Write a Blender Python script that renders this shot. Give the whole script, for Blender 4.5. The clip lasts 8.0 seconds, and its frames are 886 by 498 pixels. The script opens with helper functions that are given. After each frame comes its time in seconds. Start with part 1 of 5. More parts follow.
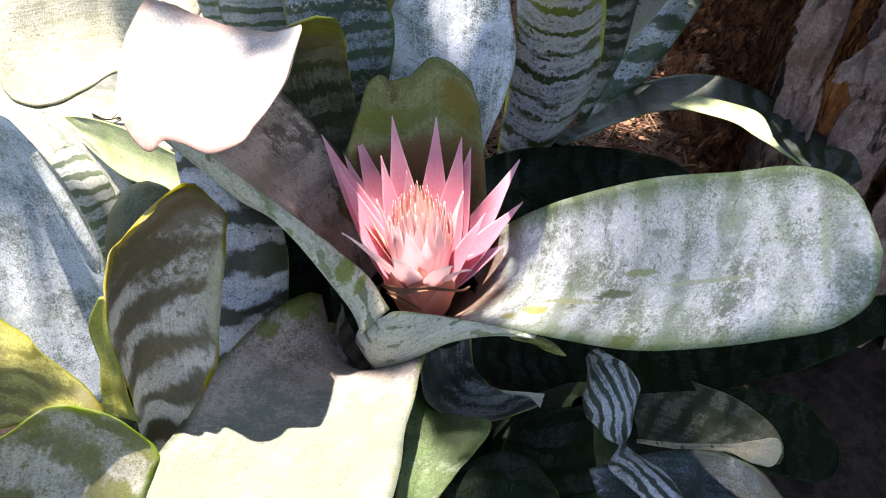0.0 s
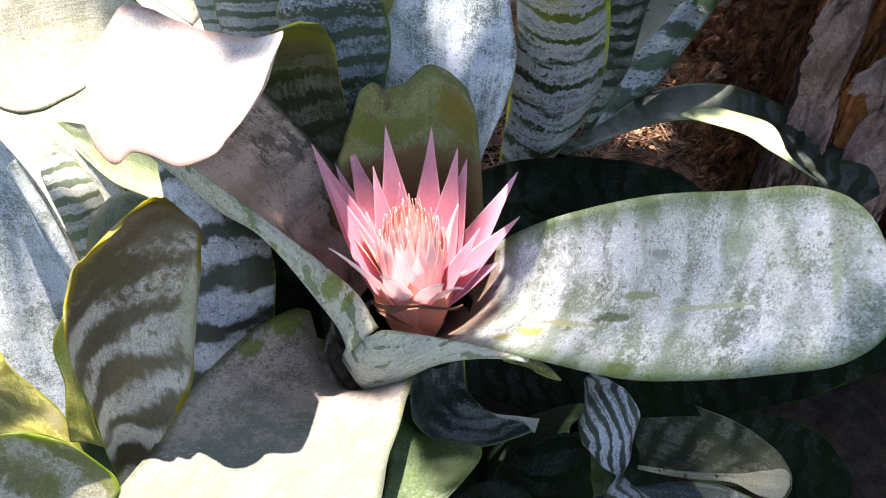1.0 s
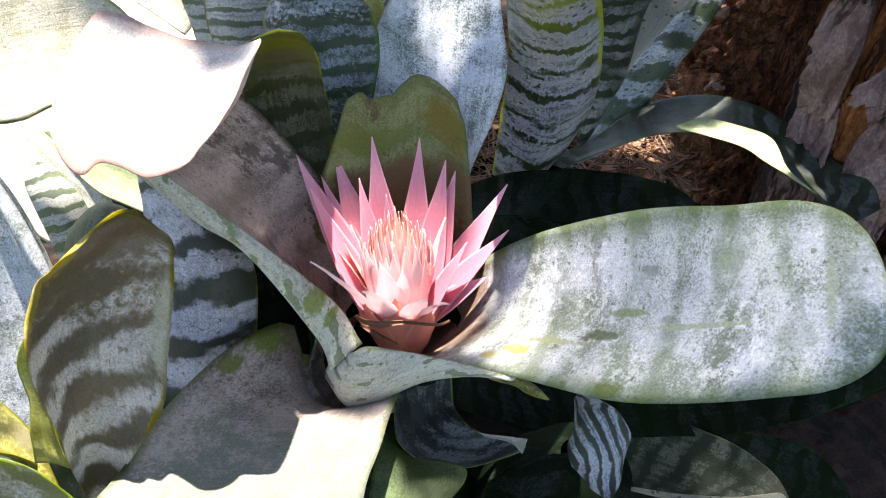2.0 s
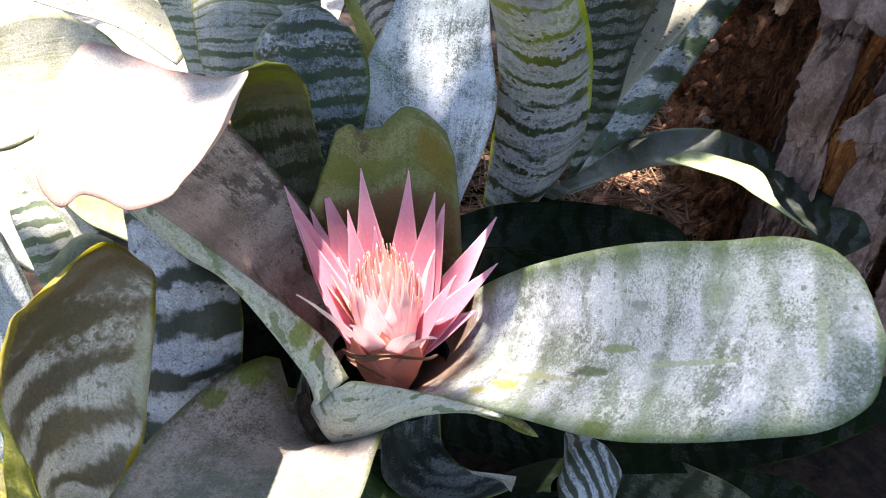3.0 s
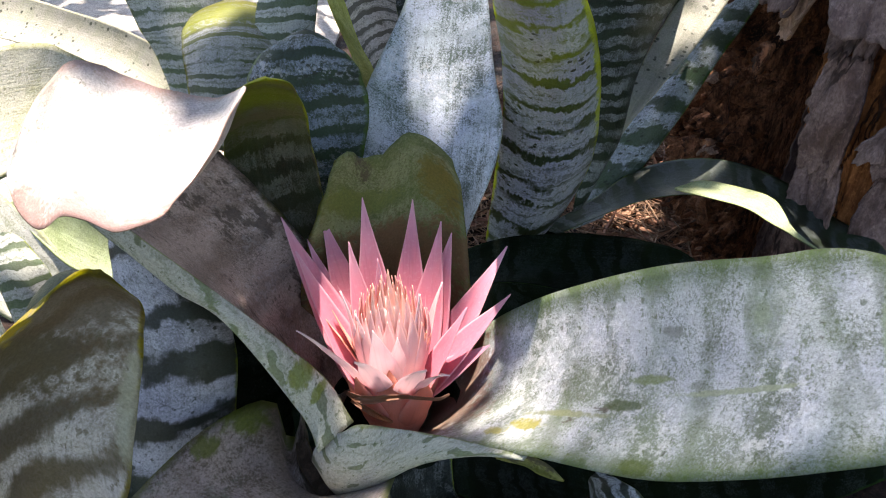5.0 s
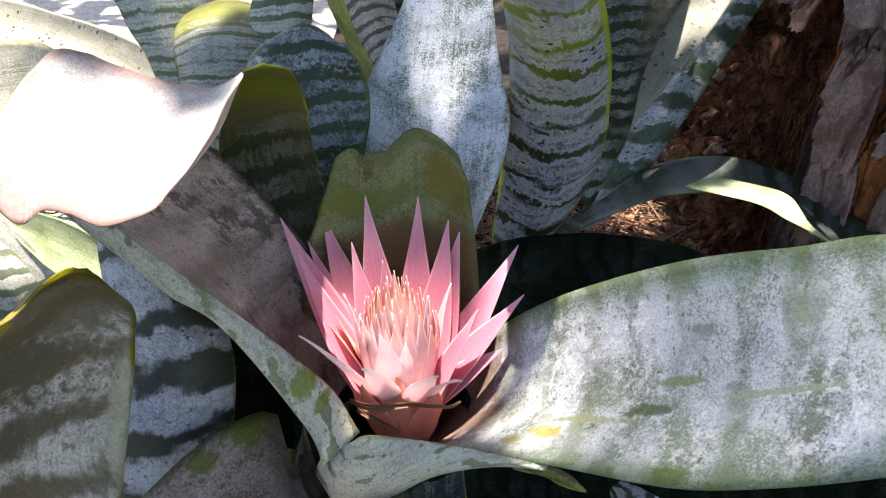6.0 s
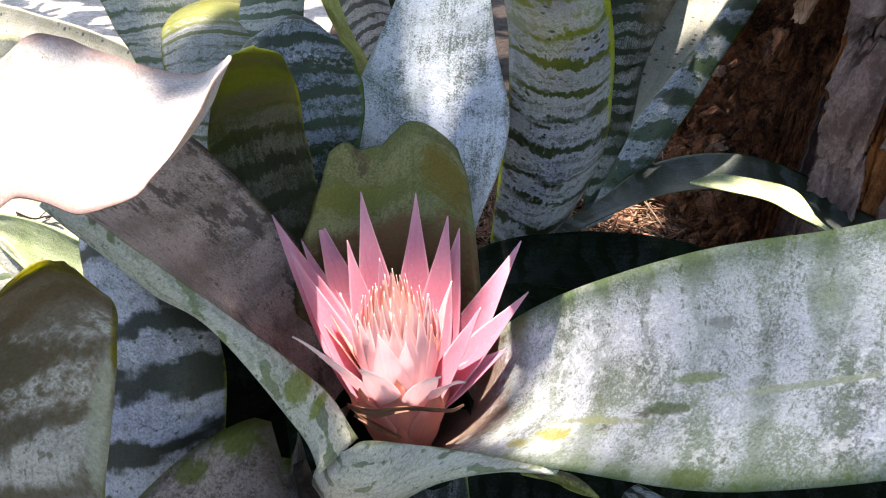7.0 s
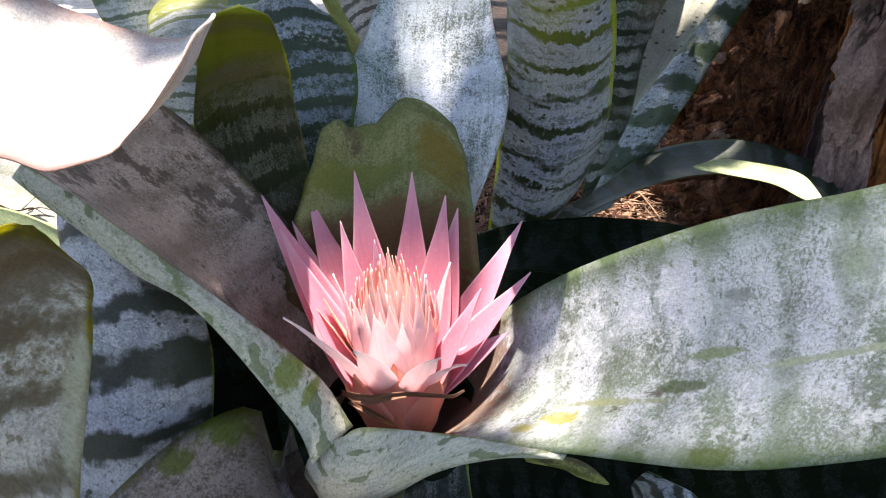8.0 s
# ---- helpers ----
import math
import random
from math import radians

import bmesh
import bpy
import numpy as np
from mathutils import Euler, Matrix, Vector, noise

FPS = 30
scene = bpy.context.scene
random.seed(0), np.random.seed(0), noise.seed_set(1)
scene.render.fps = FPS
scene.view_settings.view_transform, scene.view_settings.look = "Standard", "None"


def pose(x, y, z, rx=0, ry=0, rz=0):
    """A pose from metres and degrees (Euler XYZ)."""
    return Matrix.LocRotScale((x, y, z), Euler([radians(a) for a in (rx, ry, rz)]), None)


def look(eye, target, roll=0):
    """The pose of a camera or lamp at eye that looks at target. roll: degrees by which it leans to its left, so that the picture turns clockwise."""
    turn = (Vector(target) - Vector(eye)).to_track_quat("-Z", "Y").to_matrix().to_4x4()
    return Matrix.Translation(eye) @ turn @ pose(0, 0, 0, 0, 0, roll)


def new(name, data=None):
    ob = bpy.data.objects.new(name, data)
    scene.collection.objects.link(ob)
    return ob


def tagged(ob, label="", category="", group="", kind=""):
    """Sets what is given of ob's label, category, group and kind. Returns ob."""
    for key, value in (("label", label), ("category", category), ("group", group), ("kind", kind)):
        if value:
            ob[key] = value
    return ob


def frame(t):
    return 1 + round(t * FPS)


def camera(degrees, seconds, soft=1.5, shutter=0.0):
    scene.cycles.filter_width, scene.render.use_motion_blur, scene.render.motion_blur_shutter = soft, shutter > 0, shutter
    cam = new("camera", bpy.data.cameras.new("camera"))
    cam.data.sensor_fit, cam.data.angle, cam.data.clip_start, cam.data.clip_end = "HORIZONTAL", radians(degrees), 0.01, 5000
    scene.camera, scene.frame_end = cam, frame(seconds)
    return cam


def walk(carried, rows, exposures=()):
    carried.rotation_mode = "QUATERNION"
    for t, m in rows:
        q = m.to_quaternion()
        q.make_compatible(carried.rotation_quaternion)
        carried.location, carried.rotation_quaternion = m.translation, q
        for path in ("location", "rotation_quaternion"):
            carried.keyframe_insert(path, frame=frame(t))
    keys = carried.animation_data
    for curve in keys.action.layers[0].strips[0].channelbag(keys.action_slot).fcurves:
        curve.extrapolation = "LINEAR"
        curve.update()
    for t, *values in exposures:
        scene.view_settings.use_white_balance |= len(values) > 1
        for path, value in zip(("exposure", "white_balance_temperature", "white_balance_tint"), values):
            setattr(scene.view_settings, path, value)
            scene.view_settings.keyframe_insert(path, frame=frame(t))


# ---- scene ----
cam = camera(62.2, 8.0, soft=1.05)
METRES, EYE, TILT, LEAN, TURN = 0.135, 0.48, -42.0, 0.0, 0.0
ROWS = [
    (0.0, 0.0, 0.0, 0.0, 0.0, 0.0, -0.0),
    (0.5, 0.035, 0.0627, 0.0407, 0.58, 0.15, -0.62),
    (1.0, 0.0875, 0.1304, 0.0488, 1.13, 0.3, -0.7),
    (1.5, 0.1291, 0.1873, 0.0485, 1.53, 0.56, -0.92),
    (3.0, 0.1727, 0.2364, 0.081, 0.94, 3.37, -1.25),
    (3.5, 0.155, 0.2662, 0.0794, 0.58, 4.87, -1.34),
    (4.0, 0.1187, 0.3137, 0.0509, 0.36, 6.12, -1.06),
    (4.5, 0.1078, 0.3625, 0.0287, 0.15, 6.96, -0.51),
    (6.0, 0.0364, 0.563, -0.0119, -0.41, 8.43, 0.79),
    (6.5, 0.0257, 0.6317, -0.0269, -0.81, 9.07, 1.22),
    (7.0, 0.0138, 0.6815, -0.0464, -0.84, 9.35, 1.52),
    (7.5, 0.0039, 0.7454, -0.0846, -1.23, 9.77, 1.73),
    (8.0, 0.0001, 0.8062, -0.119, -1.25, 10.0, 2.01),
]
EXPOSURES = [(0.0, 2.12, 7250, 14), (1.5, 2.27, 7250, 14), (3.0, 2.3, 7250, 14), (3.5, 2.25, 7250, 14), (4.5, 1.76, 7250, 14), (6.5, 2.05, 7250, 14), (8.0, 2.08, 7250, 14)]
walk(cam, [(t, pose(0, 0, EYE, TILT, LEAN, TURN) @ pose(METRES * x, METRES * y, METRES * z, 90 + pitch, roll, yaw)) for t, x, y, z, yaw, pitch, roll in ROWS], EXPOSURES)

# ---- light ----
TO_SUN = Vector((-0.03, 0.36, 0.93)).normalized()
world = bpy.data.worlds.new("world")
scene.world = world
world.use_nodes = True
wn, wl = world.node_tree.nodes, world.node_tree.links
sky = wn.new("ShaderNodeTexSky")
sky.sky_type, sky.sun_disc = "NISHITA", False
sky.sun_elevation, sky.sun_rotation = math.asin(TO_SUN.z), math.atan2(TO_SUN.x, TO_SUN.y)
wl.new(sky.outputs[0], wn["Background"].inputs[0])
wn["Background"].inputs[1].default_value = 0.13
sun = new("sun", bpy.data.lights.new("sun", "SUN"))
sun.data.energy, sun.data.angle, sun.data.color = 5.0, radians(0.53), (1.0, 0.96, 0.905)
sun.matrix_world = look(TO_SUN * 6, (0, 0, 0))

# ---- materials ----


class Nodes:
    """Short hand for a node tree."""

    def __init__(self, name):
        self.mat = bpy.data.materials.new(name)
        self.mat.use_nodes = True
        self.tree = self.mat.node_tree
        self.tree.nodes.clear()

    def add(self, kind, ins=None, operation="", use_clamp=False, interpolation_type="", data_type="", blend_type="", uv_map=""):
        n = self.tree.nodes.new(kind)
        if operation:
            n.operation = operation
        if use_clamp:
            n.use_clamp = True
        if interpolation_type:
            n.interpolation_type = interpolation_type
        if data_type:
            n.data_type = data_type
        if blend_type:
            n.blend_type = blend_type
        if uv_map:
            n.uv_map = uv_map
        for k, v in (ins or {}).items():
            self.put(n.inputs[k], v)
        return n

    def put(self, socket, v):
        if isinstance(v, bpy.types.NodeSocket):
            self.tree.links.new(v, socket)
        else:
            socket.default_value = v

    def math(self, op, a, b=0.0, clamp=False):
        return self.add("ShaderNodeMath", {0: a, 1: b}, operation=op, use_clamp=clamp).outputs[0]

    def ramp(self, v, lo, hi, a=0.0, b=1.0):
        return self.add("ShaderNodeMapRange", {0: v, 1: lo, 2: hi, 3: a, 4: b}, interpolation_type="SMOOTHSTEP").outputs[0]

    def noise(self, vec, scale, detail=3.0, rough=0.55, dist=0.0):
        return self.add("ShaderNodeTexNoise", {"Vector": vec, "Scale": scale, "Detail": detail, "Roughness": rough, "Distortion": dist}).outputs[0]

    def mix(self, f, a, b, blend="MIX"):
        n = self.add("ShaderNodeMix", {0: f, 6: a, 7: b}, data_type="RGBA", blend_type=blend)
        return n.outputs[2]

    def scaled(self, vec, s):
        return self.add("ShaderNodeMapping", {"Vector": vec, "Scale": s}).outputs[0]

    def finish(self, shader):
        out = self.add("ShaderNodeOutputMaterial")
        self.tree.links.new(shader, out.inputs[0])
        return self.mat


def rgb(r, g, b):
    return (r, g, b, 1.0)


def leaf_material(name, skin, bloom, bands=95.0, contrast=0.7, cover=0.5, mottle=0.5, brown=0.0, rim=(0.22, 0.30, 0.02), rim_width=0.10, end=0.0, glow=0.14, rough=0.45, spots=0.0, slant=0.0, duty=0.36, soft=0.10, fine=0.5, cool=0.5, spec=0.35, streaky=0.4, marks=(), waver=1.0, feather=0.5, crust=0.0, upper=None):
    """A bromeliad leaf: skin under a mealy bloom that lies in cross bands. bands: per metre. cover: how much bloom.
    duty: the dark share of a band. fine: strength of the hair-line bands between. cool: how far the bloom varies to violet-blue.
    waver: how far the bands wander. feather: how far their edges run out along the leaf. crust: white mealy flecks. upper: the skin's colour towards the end."""
    n = Nodes(name)
    grain = n.add("ShaderNodeUVMap", uv_map="grain").outputs[0]
    place = n.add("ShaderNodeUVMap", uv_map="place").outputs[0]
    seed = n.add("ShaderNodeObjectInfo").outputs["Random"]
    shift = n.add("ShaderNodeCombineXYZ", {0: n.math("MULTIPLY", seed, 3.7), 1: n.math("MULTIPLY", seed, 9.1), 2: n.math("MULTIPLY", seed, 5.3)}).outputs[0]
    vec = n.add("ShaderNodeVectorMath", {0: grain, 1: shift}, operation="ADD").outputs[0]
    free = n.add("ShaderNodeMapping", {"Vector": vec, "Rotation": (0.7, 0.55, 0.62)}).outputs[0]
    xy = n.add("ShaderNodeSeparateXYZ", {0: vec})
    uv = n.add("ShaderNodeSeparateXYZ", {0: place})
    # cross bands, wavering and uneven in width
    warp = n.noise(free, 38.0, 3.0, 0.6)
    fine_warp = n.noise(n.scaled(vec, (1.0, 0.5, 1.0)), 330.0, 3.0, 0.65)
    s = n.math("ADD", n.math("MULTIPLY", xy.outputs[1], bands * (1 - slant)), n.math("MULTIPLY", xy.outputs[0], bands * slant * 3))
    s = n.math("ADD", s, n.math("ADD", n.math("MULTIPLY", warp, 1.7 * waver), n.math("MULTIPLY", fine_warp, 0.6 * feather)))
    comb = n.noise(n.scaled(vec, (1.0, 0.10, 1.0)), 620.0, 3.0, 0.6)
    s = n.math("ADD", s, n.math("MULTIPLY", n.math("SUBTRACT", comb, 0.5), 0.42 * feather))
    wave = n.math("ADD", n.math("MULTIPLY", n.math("SINE", n.math("MULTIPLY", s, 6.2832)), 0.5), 0.5)
    wide = n.noise(n.scaled(vec, (0.3, 1.0, 1.0)), 60.0, 3.0, 0.6)
    lim = n.math("ADD", n.math("MULTIPLY", n.math("SUBTRACT", wide, 0.5), 1.9), duty * 0.8)
    band = n.ramp(n.math("SUBTRACT", wave, lim), -soft, soft)
    wave2 = n.math("SINE", n.math("ADD", n.math("MULTIPLY", s, 6.2832 * 2.6), n.math("MULTIPLY", fine_warp, 5.0)))
    thin = n.ramp(n.math("ADD", wave2, n.math("MULTIPLY", n.math("SUBTRACT", n.noise(n.scaled(vec, (0.5, 1.0, 1.0)), 90.0, 3.0), 0.42), 6.0)), -0.7, 0.2)
    band = n.math("MULTIPLY", band, n.math("ADD", n.math("MULTIPLY", thin, fine), 1.0 - fine))
    band = n.math("ADD", n.math("MULTIPLY", band, contrast), 1.0 - contrast)
    # bloom rubbed off in patches, in flecks and along the length
    patch = n.noise(free, 45.0, 6.0, 0.66)
    speck = n.noise(free, 1000.0, 4.0, 0.75)
    streak = n.noise(n.scaled(vec, (1.0, 0.045, 1.0)), 420.0, 3.0, 0.6)
    fleck = n.noise(free, 330.0, 3.0, 0.6)
    worn = n.math("ADD", n.math("MULTIPLY", patch, 1.3), n.math("MULTIPLY", speck, 1.0))
    worn = n.math("SUBTRACT", n.math("ADD", worn, n.math("MULTIPLY", streak, streaky)), 1.15 + 0.5 * streaky)
    lo = -0.10 - (cover - 0.5) * 0.45
    rubbed = n.ramp(worn, lo - 0.05, lo + 0.27)
    coat = n.math("MULTIPLY", band, n.math("ADD", n.math("MULTIPLY", rubbed, mottle), 1.0 - mottle))
    coat = n.math("MULTIPLY", coat, n.ramp(fleck, 0.68, 0.60, 0.35, 1.0))
    coat = n.math("MULTIPLY", coat, n.math("ADD", n.math("MULTIPLY", speck, 1.7), 0.12), clamp=True)
    coat = n.math("MULTIPLY", coat, 0.3 + 0.7 * min(1.0, cover + 0.3), clamp=True)
    tone = n.noise(free, 22.0, 4.0, 0.6)
    deep = tuple(c * 0.45 for c in skin)
    base = n.mix(n.ramp(tone, 0.35, 0.66), rgb(*deep), rgb(*skin))
    if upper:
        base = n.mix(n.ramp(uv.outputs[1], 0.40, 0.85), base, rgb(*upper))
    violet = (bloom[0] * 0.80, bloom[1] * 0.78, bloom[2] * 0.98)
    bloom_tone = n.mix(n.math("MULTIPLY", n.ramp(n.noise(vec, 28.0, 4.0, 0.6), 0.38, 0.66), cool), rgb(*bloom), rgb(*violet))
    bloom_tone = n.mix(n.ramp(streak, 0.30, 0.60, 0.6 * streaky, 0.0), bloom_tone, rgb(*(c * 0.5 for c in bloom)))
    col = n.mix(coat, base, bloom_tone)
    if crust > 0:
        meal = n.noise(free, 230.0, 5.0, 0.7)
        zone = n.noise(n.scaled(vec, (0.35, 1.0, 1.0)), 34.0, 3.0, 0.6)
        flake = n.math("MULTIPLY", n.ramp(meal, 0.50, 0.60), n.ramp(zone, 0.46, 0.60))
        col = n.mix(n.math("MULTIPLY", flake, crust), col, rgb(0.74, 0.75, 0.77))
    # rim and end of a yellower green
    edge = n.math("ABSOLUTE", n.math("SUBTRACT", n.math("MULTIPLY", uv.outputs[0], 2.0), 1.0))
    rim_f = n.ramp(n.math("ADD", edge, n.math("MULTIPLY", n.math("SUBTRACT", patch, 0.5), 0.35)), 1.0 - rim_width, 1.02)
    if end > 0:
        end_f = n.ramp(n.math("ADD", uv.outputs[1], n.math("MULTIPLY", n.math("SUBTRACT", patch, 0.5), 0.3)), 1.0 - end, 1.03)
        rim_f = n.math("MAXIMUM", rim_f, end_f)
    rim_tone = n.mix(n.math("MULTIPLY", n.ramp(speck, 0.4, 0.65), 0.5), rgb(*rim), rgb(*(c * 0.5 for c in rim)))
    col = n.mix(n.math("MULTIPLY", rim_f, n.math("SUBTRACT", 0.95, n.math("MULTIPLY", coat, 0.35))), col, rim_tone)
    if brown > 0:
        b = n.ramp(n.noise(n.scaled(vec, (1.0, 0.5, 1.0)), 34.0, 7.0, 0.72), 0.60 - 0.20 * brown, 0.64 - 0.17 * brown)
        col = n.mix(n.math("MULTIPLY", b, 0.8), col, rgb(0.065, 0.043, 0.032))
    if spots > 0:
        cell = n.add("ShaderNodeTexVoronoi", {"Vector": n.scaled(vec, (0.7, 1.0, 1.0)), "Scale": 230.0}).outputs[0]
        sp = n.math("MULTIPLY", n.ramp(n.math("ADD", cell, n.math("MULTIPLY", speck, 0.35)), 0.48, 0.36), n.ramp(n.noise(vec, 40.0, 2.0), 0.62 - 0.2 * spots, 0.66 - 0.2 * spots))
        col = n.mix(n.math("MULTIPLY", sp, 0.85), col, rgb(0.02, 0.025, 0.018))
    for mu, mv, ru, rv, tint in marks:
        du = n.math("DIVIDE", n.math("SUBTRACT", uv.outputs[0], mu), ru)
        dv = n.math("DIVIDE", n.math("SUBTRACT", uv.outputs[1], mv), rv)
        d = n.math("ADD", n.math("MULTIPLY", du, du), n.math("MULTIPLY", dv, dv))
        d = n.math("ADD", d, n.math("MULTIPLY", n.math("SUBTRACT", n.math("ADD", patch, fleck), 1.0), 1.7))
        col = n.mix(n.ramp(d, 0.85, 0.2, 0.0, 0.85), col, rgb(*tint))
    # small scars
    scar = n.ramp(n.noise(n.scaled(vec, (1.0, 2.2, 1.0)), 130.0, 3.0, 0.7), 0.70, 0.74)
    col = n.mix(n.math("MULTIPLY", scar, 0.7), col, rgb(0.04, 0.04, 0.025))
    grit = n.ramp(n.noise(free, 900.0, 5.0, 0.75), 0.30, 0.70, 0.78, 1.20)
    grey = n.add("ShaderNodeCombineXYZ", {0: grit, 1: grit, 2: grit}).outputs[0]
    col = n.mix(1.0, col, grey, "MULTIPLY")
    height = n.math("ADD", n.math("MULTIPLY", streak, 0.6), n.math("MULTIPLY", speck, 0.4))
    height = n.math("ADD", height, n.math("MULTIPLY", coat, 0.25))
    bump = n.add("ShaderNodeBump", {"Strength": 0.6, "Distance": 0.0007, "Height": height}).outputs[0]
    r = n.math("ADD", n.math("MULTIPLY", coat, 0.2), rough)
    pb = n.add("ShaderNodeBsdfPrincipled", {"Base Color": col, "Roughness": r, "Normal": bump, "Specular IOR Level": spec})
    thru = n.mix(0.5, col, rgb(0.46, 0.50, 0.05))
    tr = n.add("ShaderNodeBsdfTranslucent", {"Color": thru})
    g = n.math("MULTIPLY", n.math("ADD", n.math("MULTIPLY", rim_f, 1.5), 0.4), glow, clamp=True)
    return n.finish(n.add("ShaderNodeMixShader", {0: g, 1: pb.outputs[0], 2: tr.outputs[0]}).outputs[0])


# Brown mark near the base stands in for the shade beside the flower.
leaf_silver = leaf_material("silver_leaf", (0.115, 0.165, 0.07), (0.53, 0.565, 0.575), bands=42, contrast=0.6, cover=0.66, mottle=0.7, rim=(0.085, 0.15, 0.035), rim_width=0.3, brown=0.04, soft=0.5, fine=0.15, duty=0.3, streaky=0.12, crust=0.55, marks=((0.79, 0.36, 0.06, 0.035, (0.3, 0.27, 0.02)), (0.84, 0.315, 0.05, 0.028, (0.24, 0.22, 0.05)), (0.65, 0.465, 0.035, 0.025, (0.06, 0.09, 0.03)), (0.71, 0.4, 0.025, 0.07, (0.24, 0.26, 0.14)), (0.955, 0.5, 0.05, 0.022, (0.08, 0.12, 0.02)), (0.52, 0.49, 0.03, 0.03, (0.17, 0.22, 0.1)), (0.3, 0.51, 0.05, 0.02, (0.2, 0.22, 0.2)), (0.6, 0.58, 0.02, 0.1, (0.27, 0.31, 0.21)), (0.25, 0.62, 0.12, 0.015, (0.22, 0.27, 0.19)), (0.5, 0.78, 0.3, 0.015, (0.26, 0.31, 0.23)), (0.5, 0.97, 0.7, 0.06, (0.15, 0.2, 0.08)), (0.4, 0.16, 1.0, 0.12, (0.17, 0.095, 0.07))))
leaf_streak = leaf_material("streaked_leaf", (0.11, 0.16, 0.05), (0.52, 0.53, 0.44), bands=45, contrast=0.75, cover=0.95, mottle=0.15, rim_width=0.05, slant=0.82, duty=0.05, soft=0.05, fine=0.3, rim=(0.2, 0.26, 0.08), waver=0.8)
leaf_streak_marked = leaf_material("green_patched_margin", (0.11, 0.16, 0.05), (0.52, 0.53, 0.44), bands=55, contrast=0.75, cover=0.95, mottle=0.15, rim_width=0.05, slant=0.45, duty=0.10, soft=0.06, fine=0.45, rim=(0.2, 0.26, 0.08), marks=((0.30, 0.24, 0.6, 0.035, (0.15, 0.19, 0.02)), (0.30, 0.18, 0.45, 0.02, (0.15, 0.19, 0.02))))
# Green mark tones the sunlit half; brown base mark also adds the hollow's shade.
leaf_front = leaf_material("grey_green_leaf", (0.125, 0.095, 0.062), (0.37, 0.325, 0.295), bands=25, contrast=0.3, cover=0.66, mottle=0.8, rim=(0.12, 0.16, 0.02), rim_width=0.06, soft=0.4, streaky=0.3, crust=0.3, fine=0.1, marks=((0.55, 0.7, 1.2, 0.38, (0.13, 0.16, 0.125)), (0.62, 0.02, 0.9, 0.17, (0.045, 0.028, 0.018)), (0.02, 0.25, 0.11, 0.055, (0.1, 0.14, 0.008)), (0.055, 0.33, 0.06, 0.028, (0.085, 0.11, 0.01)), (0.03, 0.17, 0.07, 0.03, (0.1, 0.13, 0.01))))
leaf_brown = leaf_material("scurfy_brown_leaf", (0.16, 0.11, 0.08), (0.5, 0.395, 0.34), bands=38, contrast=0.6, cover=0.75, mottle=0.55, brown=0.34, rim=(0.1, 0.12, 0.02), rim_width=0.05, soft=0.5, cool=0.0, streaky=0.1, crust=0.15, waver=0.6, fine=0.15)
# Yellow-green end and mark hold the glow of sun through the leaf.
leaf_green = leaf_material("dark_green_leaf", (0.012, 0.026, 0.01), (0.15, 0.165, 0.13), bands=48, contrast=0.85, cover=0.5, mottle=0.8, rim=(0.16, 0.22, 0.01), rim_width=0.05, end=0.15, glow=0.32, waver=0.5, feather=0.9, fine=0.4, upper=(0.12, 0.17, 0.006), marks=((0.5, 0.77, 1.0, 0.08, (0.13, 0.19, 0.008)), (0.5, 0.63, 0.7, 0.03, (0.11, 0.105, 0.06))))
# Pink marks at the lower rim put in the shade where it curls under.
leaf_pale = leaf_material("pale_folded_leaf", (0.40, 0.40, 0.32), (0.60, 0.56, 0.52), bands=40, contrast=0.2, cover=0.9, mottle=0.3, rim=(0.50, 0.27, 0.25), rim_width=0.2, fine=0.1, marks=((1.0, 0.60, 0.24, 0.36, (0.22, 0.125, 0.12)), (0.98, 0.86, 0.4, 0.12, (0.24, 0.14, 0.13))))
# Pale colour stands in for full sun on two added leaves.
leaf_sun_pale = leaf_material("sun_pale_leaf", (0.30, 0.34, 0.20), (0.56, 0.56, 0.50), bands=40, contrast=0.4, cover=0.8, mottle=0.5, rim=(0.36, 0.38, 0.16), rim_width=0.12, slant=0.8, soft=0.3)
leaf_olive = leaf_material("olive_leaf", (0.1, 0.145, 0.02), (0.27, 0.29, 0.14), bands=40, contrast=0.5, cover=0.5, mottle=0.55, rim=(0.13, 0.1, 0.03), rim_width=0.03, brown=0.08, glow=0.35, soft=0.3, fine=0.1, streaky=0.25, marks=((0.5, 0.42, 0.9, 0.2, (0.17, 0.085, 0.036)), (0.85, 0.74, 0.2, 0.2, (0.15, 0.12, 0.012)), (0.25, 0.7, 0.4, 0.1, (0.13, 0.16, 0.03)), (0.5, 0.25, 0.9, 0.12, (0.16, 0.06, 0.03))))
# Olive rim; the paler blade puts the sun on it into colour.
leaf_pale_olive = leaf_material("pale_olive_leaf", (0.30, 0.31, 0.16), (0.60, 0.58, 0.46), bands=35, contrast=0.3, cover=0.7, mottle=0.5, rim=(0.20, 0.22, 0.05), rim_width=0.12)
leaf_sheath = leaf_material("brown_sheath", (0.035, 0.02, 0.013), (0.13, 0.1, 0.075), bands=90, contrast=0.8, cover=0.4, rim=(0.1, 0.07, 0.04))
